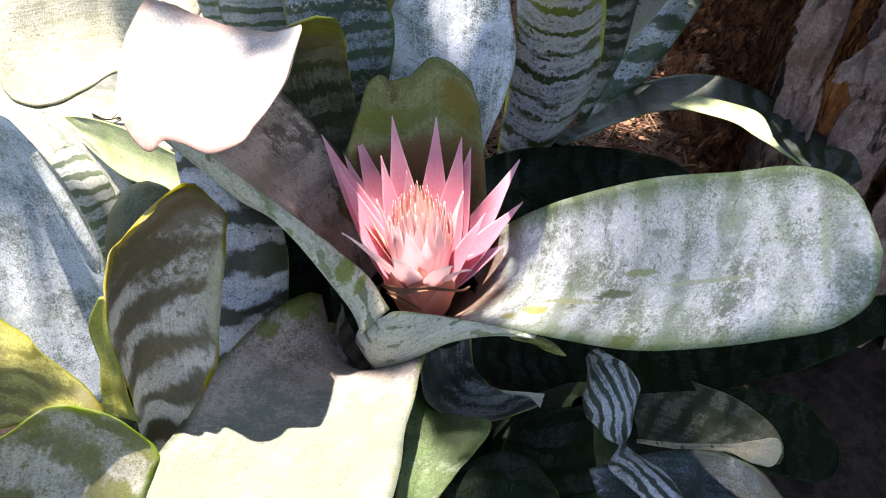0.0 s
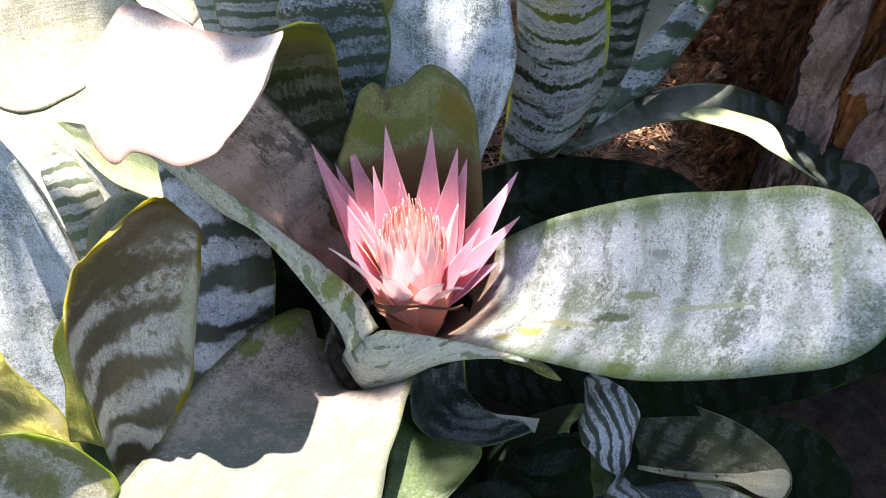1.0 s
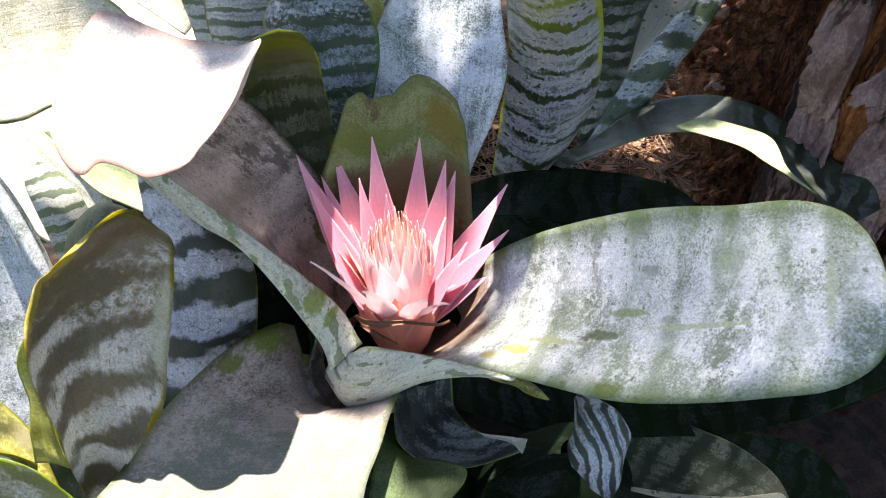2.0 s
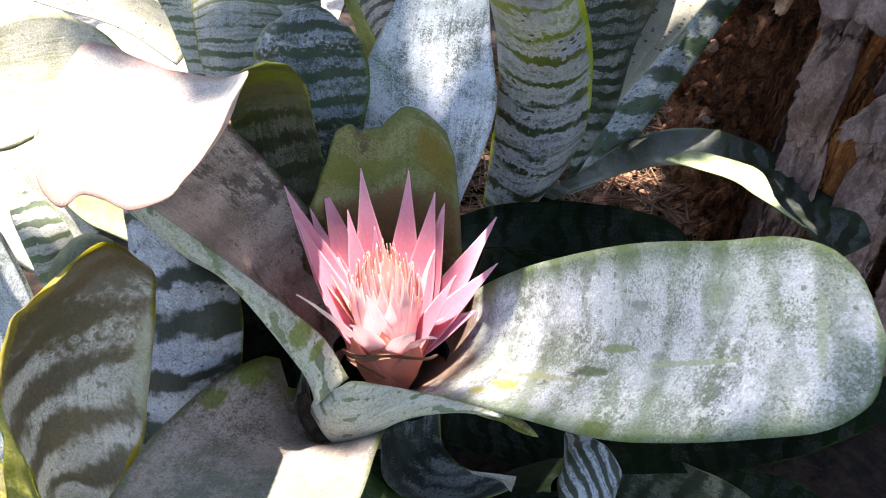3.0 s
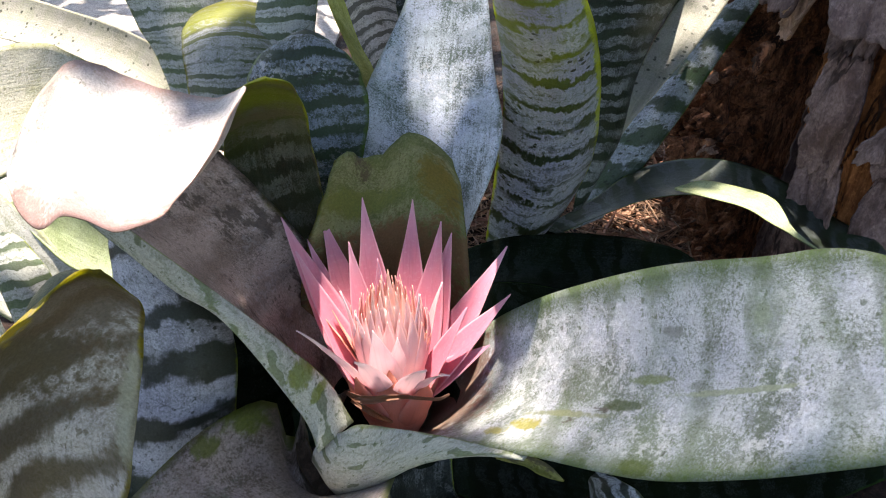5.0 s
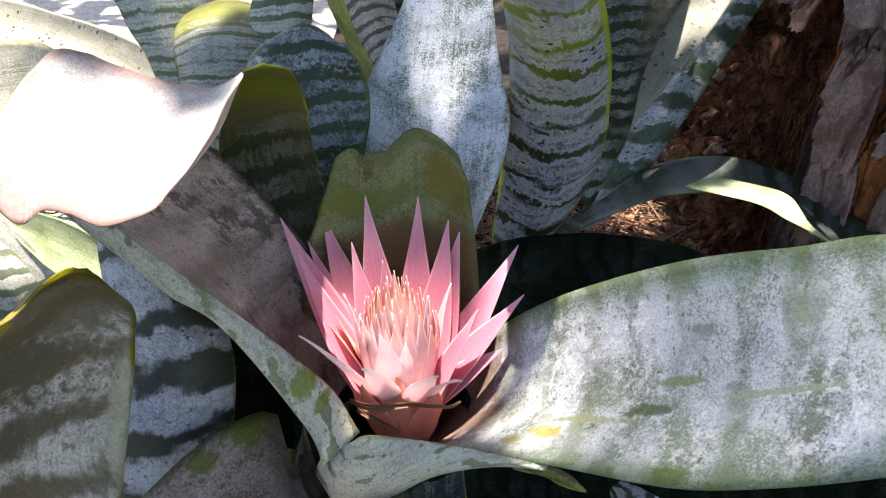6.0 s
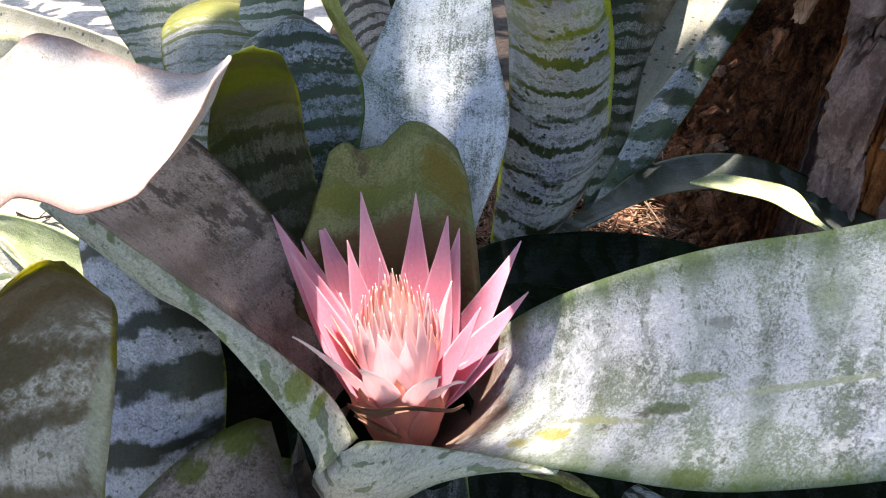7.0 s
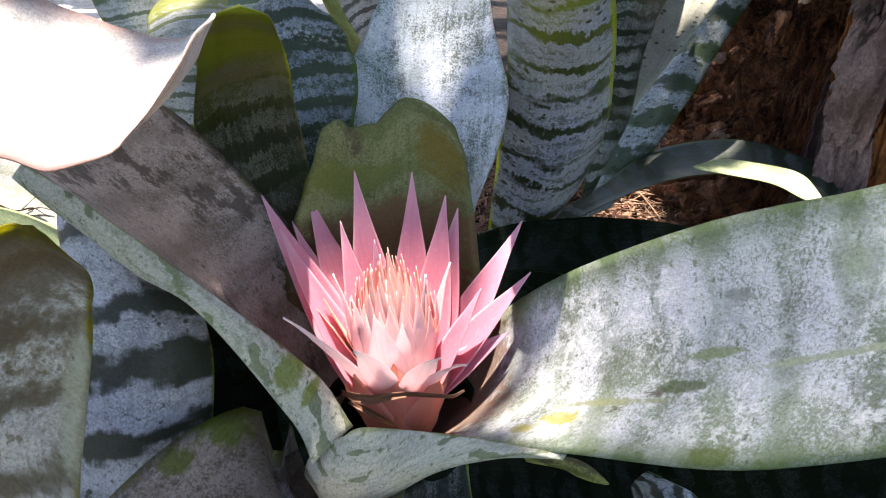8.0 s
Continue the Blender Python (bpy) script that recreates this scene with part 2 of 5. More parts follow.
leaf_band_brown = leaf_material("brown_banded_leaf", (0.1, 0.078, 0.04), (0.58, 0.57, 0.52), bands=40, contrast=0.92, cover=0.66, mottle=0.3, rim=(0.36, 0.29, 0.012), rim_width=0.04, end=0.12, glow=0.35, duty=0.5, soft=0.38, slant=-0.22, brown=0.0, waver=0.7, feather=0.4, fine=0.1, marks=((0.55, 0.84, 0.85, 0.36, (0.1, 0.066, 0.036)), (0.3, 0.62, 0.5, 0.11, (0.085, 0.07, 0.038)), (0.08, 0.82, 0.22, 0.15, (0.36, 0.28, 0.008)), (0.2, 0.98, 0.5, 0.04, (0.34, 0.28, 0.01)), (0.04, 0.6, 0.07, 0.2, (0.24, 0.2, 0.02)), (0.99, 0.55, 0.09, 0.22, (0.34, 0.35, 0.27))))
leaf_blue = leaf_material("blue_grey_leaf", (0.06, 0.10, 0.06), (0.52, 0.57, 0.59), bands=22, contrast=0.3, cover=0.7, mottle=0.75, rim=(0.2, 0.26, 0.2), rim_width=0.04, soft=0.4, fine=0.15, streaky=0.22, crust=0.5)
leaf_silver_blue = leaf_material("silver_blue_leaf", (0.06, 0.11, 0.075), (0.56, 0.63, 0.68), bands=22, contrast=0.35, cover=0.70, mottle=0.9, rim=(0.3, 0.36, 0.3), rim_width=0.04, soft=0.4, fine=0.0, streaky=0.35, rough=0.34, spec=0.5, crust=0.5)
leaf_lime = leaf_material("lime_leaf", (0.24, 0.26, 0.02), (0.44, 0.44, 0.14), bands=30, contrast=0.4, cover=0.5, rim=(0.40, 0.42, 0.05), glow=0.35, soft=0.4, brown=0.1)
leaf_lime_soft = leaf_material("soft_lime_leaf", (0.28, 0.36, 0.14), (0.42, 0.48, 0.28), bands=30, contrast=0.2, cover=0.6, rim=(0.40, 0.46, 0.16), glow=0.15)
leaf_band_olive = leaf_material("olive_banded_leaf", (0.14, 0.15, 0.025), (0.46, 0.44, 0.38), bands=44, contrast=0.85, cover=0.65, mottle=0.6, rim=(0.18, 0.30, 0.01), rim_width=0.12, end=0.22, glow=0.35, soft=0.3, slant=0.2, duty=0.5)
leaf_zebra = leaf_material("zebra_leaf", (0.022, 0.032, 0.018), (0.48, 0.5, 0.54), bands=36, contrast=0.96, cover=0.66, mottle=0.35, rim_width=0.03, duty=0.5, waver=0.6, crust=0.0, feather=0.25, soft=0.22, fine=0.3, spots=0.25)
leaf_zebra_pale = leaf_material("pale_banded_leaf", (0.07, 0.13, 0.04), (0.56, 0.58, 0.53), bands=85, contrast=0.85, cover=0.8, mottle=0.4, rim=(0.3, 0.34, 0.04), rim_width=0.05, glow=0.3, duty=0.3, waver=0.6, feather=0.4)
leaf_zebra_tip = leaf_material("yellow_ended_leaf", (0.06, 0.1, 0.025), (0.46, 0.48, 0.46), bands=95, contrast=0.85, cover=0.75, mottle=0.4, rim=(0.2, 0.2, 0.01), end=0.4, rim_width=0.08, glow=0.35, duty=0.3, waver=0.5, feather=0.4, upper=(0.2, 0.2, 0.01), marks=((0.5, 0.78, 1.0, 0.18, (0.19, 0.21, 0.01)),))
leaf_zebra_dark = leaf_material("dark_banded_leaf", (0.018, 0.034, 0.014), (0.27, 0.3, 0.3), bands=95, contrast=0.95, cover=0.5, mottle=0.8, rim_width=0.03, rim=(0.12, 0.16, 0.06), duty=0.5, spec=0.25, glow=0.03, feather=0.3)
# Darkened, with the shade on the low front leaf in the colour.
leaf_shade_band = leaf_material("shaded_banded_leaf", (0.01, 0.022, 0.007), (0.115, 0.14, 0.105), bands=78, contrast=0.95, cover=0.55, mottle=0.8, rim=(0.12, 0.15, 0.05), rim_width=0.04, duty=0.5, soft=0.35, glow=0.03, slant=0.2, waver=1.0, feather=0.7, streaky=0.6)
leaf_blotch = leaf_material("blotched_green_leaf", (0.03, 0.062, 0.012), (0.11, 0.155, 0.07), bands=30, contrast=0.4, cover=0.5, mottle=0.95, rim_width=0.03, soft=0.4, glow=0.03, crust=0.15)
leaf_round = leaf_material("plain_dark_leaf", (0.045, 0.065, 0.02), (0.13, 0.15, 0.09), bands=50, contrast=0.4, cover=0.5, mottle=0.7, rim_width=0.04, rim=(0.08, 0.11, 0.02), soft=0.4, glow=0.03)
leaf_zebra_long = leaf_material("long_striped_leaf", (0.018, 0.03, 0.014), (0.4, 0.44, 0.47), bands=62, contrast=0.95, cover=0.7, mottle=0.5, rim_width=0.03, rim=(0.12, 0.16, 0.06), duty=0.5, slant=0.9, spec=0.3, glow=0.03, soft=0.22, waver=1.2, feather=0.4)
leaf_zebra_tan = leaf_material("tan_banded_leaf", (0.04, 0.035, 0.02), (0.44, 0.40, 0.32), bands=100, contrast=0.92, cover=0.7, mottle=0.6, rim_width=0.03, duty=0.45)
leaf_zebra_blue = leaf_material("blue_banded_leaf", (0.024, 0.052, 0.02), (0.26, 0.31, 0.35), bands=70, contrast=0.95, cover=0.55, mottle=0.85, rim=(0.06, 0.15, 0.015), rim_width=0.08, spots=0.5, duty=0.45, waver=0.5, feather=0.6, crust=0.35, fine=0.7)
leaf_zebra_green = leaf_material("green_banded_leaf", (0.022, 0.045, 0.014), (0.4, 0.43, 0.47), bands=46, contrast=0.94, cover=0.85, mottle=0.25, rim=(0.18, 0.25, 0.02), rim_width=0.04, glow=0.5, spots=0.3, duty=0.2, cool=0.8, waver=0.8, feather=0.6, fine=0.5, crust=0.0, soft=0.16, upper=(0.15, 0.2, 0.008), marks=((0.99, 0.7, 0.07, 0.4, (0.36, 0.42, 0.01)),))
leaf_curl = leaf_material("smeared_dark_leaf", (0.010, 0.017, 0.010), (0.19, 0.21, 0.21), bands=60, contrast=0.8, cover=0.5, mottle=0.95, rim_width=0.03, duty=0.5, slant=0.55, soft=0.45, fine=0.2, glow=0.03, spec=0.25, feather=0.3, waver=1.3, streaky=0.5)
# Blue-green kept this dark in place of the shade on the leaf.
leaf_low_blue = leaf_material("shaded_blue_leaf", (0.01, 0.022, 0.016), (0.09, 0.115, 0.15), bands=34, contrast=0.75, cover=0.45, mottle=0.95, rim_width=0.03, rim=(0.05, 0.08, 0.03), duty=0.55, soft=0.4, fine=0.2, glow=0.03, crust=0.25, waver=1.0)
# Near black, so that deep shade between the plants is in the colour.
leaf_shaded = leaf_material("shade_black_leaf", (0.004, 0.010, 0.003), (0.026, 0.034, 0.03), bands=60, contrast=0.9, cover=0.35, mottle=0.8, rim=(0.015, 0.04, 0.008), rim_width=0.05, rough=0.55, spec=0.04, glow=0.02)
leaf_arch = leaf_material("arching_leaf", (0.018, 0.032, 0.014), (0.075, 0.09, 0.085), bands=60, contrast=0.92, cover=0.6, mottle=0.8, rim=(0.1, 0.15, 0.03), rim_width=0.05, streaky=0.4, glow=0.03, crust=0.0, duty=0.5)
leaf_yellow = leaf_material("yellow_streaked_leaf", (0.12, 0.11, 0.008), (0.4, 0.39, 0.1), bands=30, contrast=0.85, cover=0.6, mottle=0.7, rim=(0.34, 0.34, 0.03), glow=0.35, soft=0.3, slant=0.85)
leaf_blue_blotch = leaf_material("blue_blotched_leaf", (0.025, 0.06, 0.015), (0.42, 0.48, 0.52), bands=32, contrast=0.9, cover=0.62, mottle=0.45, rim=(0.05, 0.16, 0.01), rim_width=0.1, spots=0.8, duty=0.42, soft=0.2, feather=0.5)
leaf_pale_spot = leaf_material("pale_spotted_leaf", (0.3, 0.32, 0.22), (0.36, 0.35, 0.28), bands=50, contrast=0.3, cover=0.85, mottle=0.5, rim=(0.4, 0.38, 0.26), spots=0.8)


def petal_material(name, low, mid, high, glow=0.25, pale=1.0):
    n = Nodes(name)
    grain = n.add("ShaderNodeUVMap", uv_map="grain").outputs[0]
    place = n.add("ShaderNodeUVMap", uv_map="place").outputs[0]
    uv = n.add("ShaderNodeSeparateXYZ", {0: place})
    seed = n.add("ShaderNodeObjectInfo").outputs["Random"]
    vec = n.add("ShaderNodeVectorMath", {0: grain, 1: n.add("ShaderNodeCombineXYZ", {0: seed, 1: n.math("MULTIPLY", seed, 4.0)}).outputs[0]}, operation="ADD").outputs[0]
    col = n.mix(n.ramp(uv.outputs[1], 0.05, 0.45), rgb(*low), rgb(*mid))
    col = n.mix(n.ramp(uv.outputs[1], 0.55, 1.0), col, rgb(*high))
    vein = n.noise(n.scaled(vec, (1.0, 0.06, 1.0)), 900.0, 2.0)
    powder = n.noise(vec, 500.0, 4.0, 0.7)
    col = n.mix(n.math("MULTIPLY", n.ramp(powder, 0.5, 0.75), 0.35 * pale), col, rgb(0.86, 0.66, 0.68))
    col = n.mix(n.math("MULTIPLY", n.ramp(vein, 0.5, 0.3), 0.25), col, rgb(*(c * 0.7 for c in mid)))
    edge = n.math("ABSOLUTE", n.math("SUBTRACT", n.math("MULTIPLY", uv.outputs[0], 2.0), 1.0))
    col = n.mix(n.math("MULTIPLY", n.ramp(edge, 0.75, 1.0), 0.4 * pale), col, rgb(0.84, 0.62, 0.66))
    bump = n.add("ShaderNodeBump", {"Strength": 0.3, "Distance": 0.0003, "Height": n.math("ADD", vein, n.math("MULTIPLY", powder, 0.5))}).outputs[0]
    pb = n.add("ShaderNodeBsdfPrincipled", {"Base Color": col, "Roughness": 0.55, "Normal": bump, "Specular IOR Level": 0.35})
    tr = n.add("ShaderNodeBsdfTranslucent", {"Color": col})
    return n.finish(n.add("ShaderNodeMixShader", {0: glow, 1: pb.outputs[0], 2: tr.outputs[0]}).outputs[0])


petal_pink = petal_material("pink_bract", (0.60, 0.13, 0.13), (0.73, 0.24, 0.33), (0.76, 0.42, 0.54), glow=0.25, pale=0.7)
# Pale, inner and peach tones are raised for the sun on the flower's front.
petal_pale = petal_material("pale_bract", (0.84, 0.48, 0.47), (0.90, 0.71, 0.73), (0.91, 0.83, 0.84), glow=0.45, pale=0.9)
petal_peach = petal_material("peach_bractlet", (0.90, 0.54, 0.54), (0.91, 0.61, 0.58), (0.90, 0.53, 0.44), glow=0.3, pale=0.0)
petal_inner = petal_material("inner_bract", (0.89, 0.52, 0.52), (0.91, 0.61, 0.62), (0.88, 0.50, 0.47), glow=0.35, pale=0.2)
petal_tip = petal_material("orange_floret", (0.91, 0.62, 0.60), (0.91, 0.60, 0.54), (0.88, 0.50, 0.36), glow=0.45, pale=0.0)
petal_rust = petal_material("rusty_bract", (0.58, 0.17, 0.11), (0.82, 0.34, 0.27), (0.66, 0.27, 0.17), glow=0.3, pale=0.3)



def bark_material(name, low, high, flake, scale=1.0, depth=0.004, stretch=0.2):
    n = Nodes(name)
    pos = n.add("ShaderNodeTexCoord").outputs["Object"]
    long = n.scaled(pos, (1.0, 1.0, stretch))
    a = n.noise(long, 28.0 * scale, 6.0, 0.65, 0.4)
    b = n.noise(pos, 180.0 * scale, 4.0, 0.7)
    c = n.noise(pos, 9.0 * scale, 3.0)
    seam = n.noise(n.scaled(pos, (1.0, 1.0, 0.3)), 17.0 * scale, 5.0, 0.6, 0.8)
    fine = n.noise(n.scaled(pos, (1.0, 1.0, stretch)), 560.0, 4.0, 0.7)
    line = n.math("MULTIPLY", n.ramp(n.math("ABSOLUTE", n.math("SUBTRACT", seam, 0.5)), 0.026, 0.004), n.ramp(c, 0.40, 0.50))
    col = n.mix(n.ramp(a, 0.36, 0.66), rgb(*low), rgb(*high))
    col = n.mix(n.math("MULTIPLY", n.ramp(c, 0.48, 0.64), 0.6), col, rgb(*flake))
    col = n.mix(n.math("MULTIPLY", n.ramp(b, 0.5, 0.72), 0.45), col, rgb(*(min(1.0, v * 1.7) for v in high)))
    stain = n.noise(n.scaled(pos, (1.0, 1.0, 0.5)), 55.0 * scale, 5.0, 0.7)
    col = n.mix(n.ramp(stain, 0.5, 0.62, 0.0, 0.55), col, rgb(*(v * 0.55 for v in low)))
    col = n.mix(n.math("MULTIPLY", line, 0.9 * n_line(name)), col, rgb(0.02, 0.012, 0.01))
    col = n.mix(n.ramp(fine, 0.35, 0.6, 0.5, 0.0), col, rgb(*(v * 0.5 for v in low)))
    h = n.math("ADD", n.math("ADD", n.math("MULTIPLY", a, 1.0), n.math("MULTIPLY", b, 0.35)), n.math("MULTIPLY", fine, 0.18))
    h = n.math("SUBTRACT", h, n.math("MULTIPLY", line, 0.5 * n_line(name)))
    bump = n.add("ShaderNodeBump", {"Strength": 0.8, "Distance": depth, "Height": h}).outputs[0]
    return n.finish(n.add("ShaderNodeBsdfPrincipled", {"Base Color": col, "Roughness": 0.85, "Normal": bump, "Specular IOR Level": 0.25}).outputs[0])


def n_line(name):
    return 1.0 if "plate" in name else 0.3


dry_scale = petal_material("dry_scale", (0.15, 0.06, 0.03), (0.20, 0.085, 0.04), (0.32, 0.17, 0.10), glow=0.2, pale=0.1)

bark_raw = bark_material("crumbling_bark", (0.028, 0.010, 0.006), (0.40, 0.165, 0.085), (0.40, 0.18, 0.095), 2.2, 0.010, 0.55)
bark_plate = bark_material("plate_bark", (0.14, 0.085, 0.077), (0.31, 0.215, 0.20), (0.22, 0.115, 0.085), 1.1, 0.002, 0.7)
bark_flake = bark_material("flaking_bark", (0.15, 0.10, 0.095), (0.30, 0.215, 0.205), (0.36, 0.18, 0.11), 1.2, 0.002, 0.6)
bark_inner = bark_material("inner_plate_bark", (0.22, 0.07, 0.02), (0.48, 0.19, 0.07), (0.38, 0.14, 0.05), 1.6, 0.003)
wood_chip = bark_material("pale_wood_chip", (0.40, 0.24, 0.17), (0.66, 0.46, 0.36), (0.55, 0.34, 0.25), 2.0, 0.002)
soil = bark_material("dark_soil", (0.003, 0.0018, 0.0013), (0.045, 0.023, 0.016), (0.04, 0.021, 0.015), 2.6, 0.008, 0.6)



def litter_material(name, a, b, rough=0.8):
    n = Nodes(name)
    pos = n.add("ShaderNodeTexCoord").outputs["Object"]
    isl = n.add("ShaderNodeNewGeometry").outputs["Random Per Island"]
    col = n.mix(isl, rgb(*a), rgb(*b))
    g = n.noise(pos, 420.0, 3.0, 0.6)
    col = n.mix(n.ramp(g, 0.4, 0.7, 0.0, 0.5), col, rgb(*(c * 0.45 for c in a)))
    bump = n.add("ShaderNodeBump", {"Strength": 0.5, "Distance": 0.001, "Height": g}).outputs[0]
    return n.finish(n.add("ShaderNodeBsdfPrincipled", {"Base Color": col, "Roughness": rough, "Normal": bump}).outputs[0])


path_mat = bark_material("pale_grit", (0.40, 0.36, 0.33), (0.62, 0.57, 0.53), (0.52, 0.45, 0.41), 2.5, 0.003, 1.0)
chip_mat = litter_material("bark_chip", (0.14, 0.05, 0.028), (0.34, 0.17, 0.10))
needle_mat = litter_material("dry_needle", (0.10, 0.05, 0.03), (0.34, 0.20, 0.12))
needle_dark = litter_material("dark_twig", (0.03, 0.018, 0.012), (0.05, 0.03, 0.02))
crown_mat = litter_material("tree_foliage", (0.04, 0.07, 0.02), (0.08, 0.12, 0.03), 0.5)

# ---- building helpers ----


def spline(rows, v):
    """Smooth curve through rows of numbers at v from 0 to 1."""
    rows = np.asarray(rows, float)
    k = len(rows) - 1
    x = np.clip(np.asarray(v, float), 0, 1) * k
    i = np.minimum(x.astype(int), k - 1)
    f = (x - i)[:, None]
    p1, p2 = rows[i], rows[i + 1]
    p0 = np.where((i > 0)[:, None], rows[np.maximum(i - 1, 0)], 2 * p1 - p2)
    p3 = np.where((i + 2 <= k)[:, None], rows[np.minimum(i + 2, k)], 2 * p2 - p1)
    return 0.5 * (2 * p1 + (p2 - p0) * f + (2 * p0 - 5 * p1 + 4 * p2 - p3) * f ** 2 + (3 * p1 - p0 - 3 * p2 + p3) * f ** 3)


def under(ob, parent):
    """Makes ob, built in world places, a part of parent."""
    ob.parent = parent
    if parent.type == "EMPTY":
        ob.matrix_parent_inverse = Matrix.Translation(-parent.location)
    return ob


def mesh_object(name, verts, faces, mat, parent=None, label="", uvs=None, smooth=True):
    me = bpy.data.meshes.new(name)
    me.from_pydata([tuple(v) for v in verts], [], [tuple(f) for f in faces])
    if uvs:
        idx = np.empty(len(me.loops), int)
        me.loops.foreach_get("vertex_index", idx)
        for key, arr in uvs.items():
            layer = me.uv_layers.new(name=key)
            layer.data.foreach_set("uv", np.asarray(arr, np.float32)[idx].ravel())
    me.polygons.foreach_set("use_smooth", [smooth] * len(me.polygons))
    me.materials.append(mat)
    me.update()
    ob = new(name, me)
    if parent is not None:
        under(ob, parent)
    if label:
        tagged(ob, label)
    return ob


SEED = [0]


def leaf(name, parent, mat, stations, label="", tip=0.0, cut=None, thick=0.0011, nv=44, nu=16, wavy=1.0):
    """A leaf blade swept along its midrib. A station: midrib x, y, z, half width, the heading and lift in degrees of the
    direction across it, and how far its margins stand up from the midrib. tip: the part of the length that rounds off.
    cut: (across, share of the length missing) for a torn end."""
    SEED[0] += 1
    sd = SEED[0] * 7.31
    rows = []
    for x, y, z, hw, heading, lift, cup in stations:
        h, e = radians(heading), radians(lift)
        rows.append((x, y, z, hw * math.cos(h) * math.cos(e), hw * math.sin(h) * math.cos(e), hw * math.sin(e), cup))
    u = np.linspace(-1, 1, nu + 1)
    u = np.sign(u) * (1 - (1 - np.abs(u)) ** 1.15)
    ends = np.ones_like(u)
    if cut:
        cu, cc = zip(*cut)
        ends = 1 - np.interp(u, cu, cc)
        ends = ends + np.array([0.012 * noise.noise((a * 9, sd, 0)) for a in u])
    vs = np.linspace(0, 1, nv + 1)
    grid = np.zeros((nv + 1, nu + 1, 3))
    nrm = np.zeros_like(grid)
    h = 0.01
    for j, uu in enumerate(u):
        v = vs * ends[j]
        r = spline(rows, v)
        t = spline(rows, np.minimum(v + h, 1))[:, :3] - spline(rows, np.maximum(v - h, 0))[:, :3]
        across = r[:, 3:6]
        w = np.ones_like(v)
        if tip > 0:
            k = np.clip((v - (1 - tip)) / tip, 0, 1)
            w = np.sqrt(np.maximum(1 - k ** 2, 0.0004))
        w = w * np.array([1 + wavy * 0.035 * abs(uu) ** 3 * noise.noise((a * 9.0, uu, sd)) for a in v])
        n = np.cross(t, across)
        n /= np.linalg.norm(n, axis=1)[:, None] + 1e-12
        bump = np.array([0.0007 * wavy * noise.noise((a * 5.0, uu * 1.6, sd + 3)) for a in v])
        grid[:, j] = r[:, :3] + across * (uu * w)[:, None] + n * (r[:, 6] * uu * uu * w + bump)[:, None]
        nrm[:, j] = n
    taper = (1 - 0.6 * np.abs(u) ** 4)[None, :, None]
    top, low = grid + nrm * thick * 0.5 * taper, grid - nrm * thick * 0.5 * taper
    run = np.concatenate(([0], np.cumsum(np.linalg.norm(np.diff(grid[:, nu // 2], axis=0), axis=1))))
    hw = np.linalg.norm(spline(rows, vs)[:, 3:6], axis=1)
    g1 = np.stack([hw[:, None] * u[None, :], np.repeat(run[:, None], nu + 1, 1)], -1).reshape(-1, 2)
    g2 = np.stack([np.repeat((u[None, :] + 1) / 2, nv + 1, 0), np.repeat(vs[:, None], nu + 1, 1)], -1).reshape(-1, 2)
    m = nu + 1
    size = (nv + 1) * m
    verts = np.concatenate([top.reshape(-1, 3), low.reshape(-1, 3)])
    faces = []
    for i in range(nv):
        for j in range(nu):
            a = i * m + j
            faces.append((a, a + 1, a + m + 1, a + m))
            faces.append((size + a, size + a + m, size + a + m + 1, size + a + 1))
    ring = [j for j in range(m)] + [i * m + nu for i in range(1, nv + 1)] + [nv * m + j for j in range(nu - 1, -1, -1)] + [i * m for i in range(nv - 1, 0, -1)]
    for k, a in enumerate(ring):
        b = ring[(k + 1) % len(ring)]
        faces.append((b, a, size + a, size + b))
    return mesh_object(name, verts, faces, mat, parent, label, {"grain": np.concatenate([g1, g1]), "place": np.concatenate([g2, g2])})


def thing(name, at, label, category, group=""):
    e = new(name)
    e.location, e.empty_display_size = at, 0.05
    return tagged(e, label, category, group)


# ---- ground ----


def ground_height(x, y):
    near = math.exp(-((x - 0.1) ** 2 + (y - 0.5) ** 2) / 0.8)
    return near * (0.012 * noise.noise((x * 9, y * 9, 1)) + 0.008 * noise.noise((x * 31, y * 31, 2)) + 0.006 * noise.noise((x * 90, y * 90, 5)))


def build_ground():
    xs = np.concatenate([[-600, -60, -12, -4, -2], np.linspace(-1.0, 1.2, 150), [2, 4, 12, 60, 600]])
    ys = np.concatenate([[-600, -60, -12, -4, -2], np.linspace(-0.6, 1.6, 150), [2.5, 4, 12, 60, 600]])
    verts = [(x, y, ground_height(x, y)) for y in ys for x in xs]
    m = len(xs)
    faces = [(j * m + i, j * m + i + 1, (j + 1) * m + i + 1, (j + 1) * m + i) for j in range(len(ys) - 1) for i in range(m - 1)]
    return tagged(mesh_object("ground", verts, faces, soil), "dark brown soil under bark and needle litter", "ground", kind="structure")


ground = build_ground()


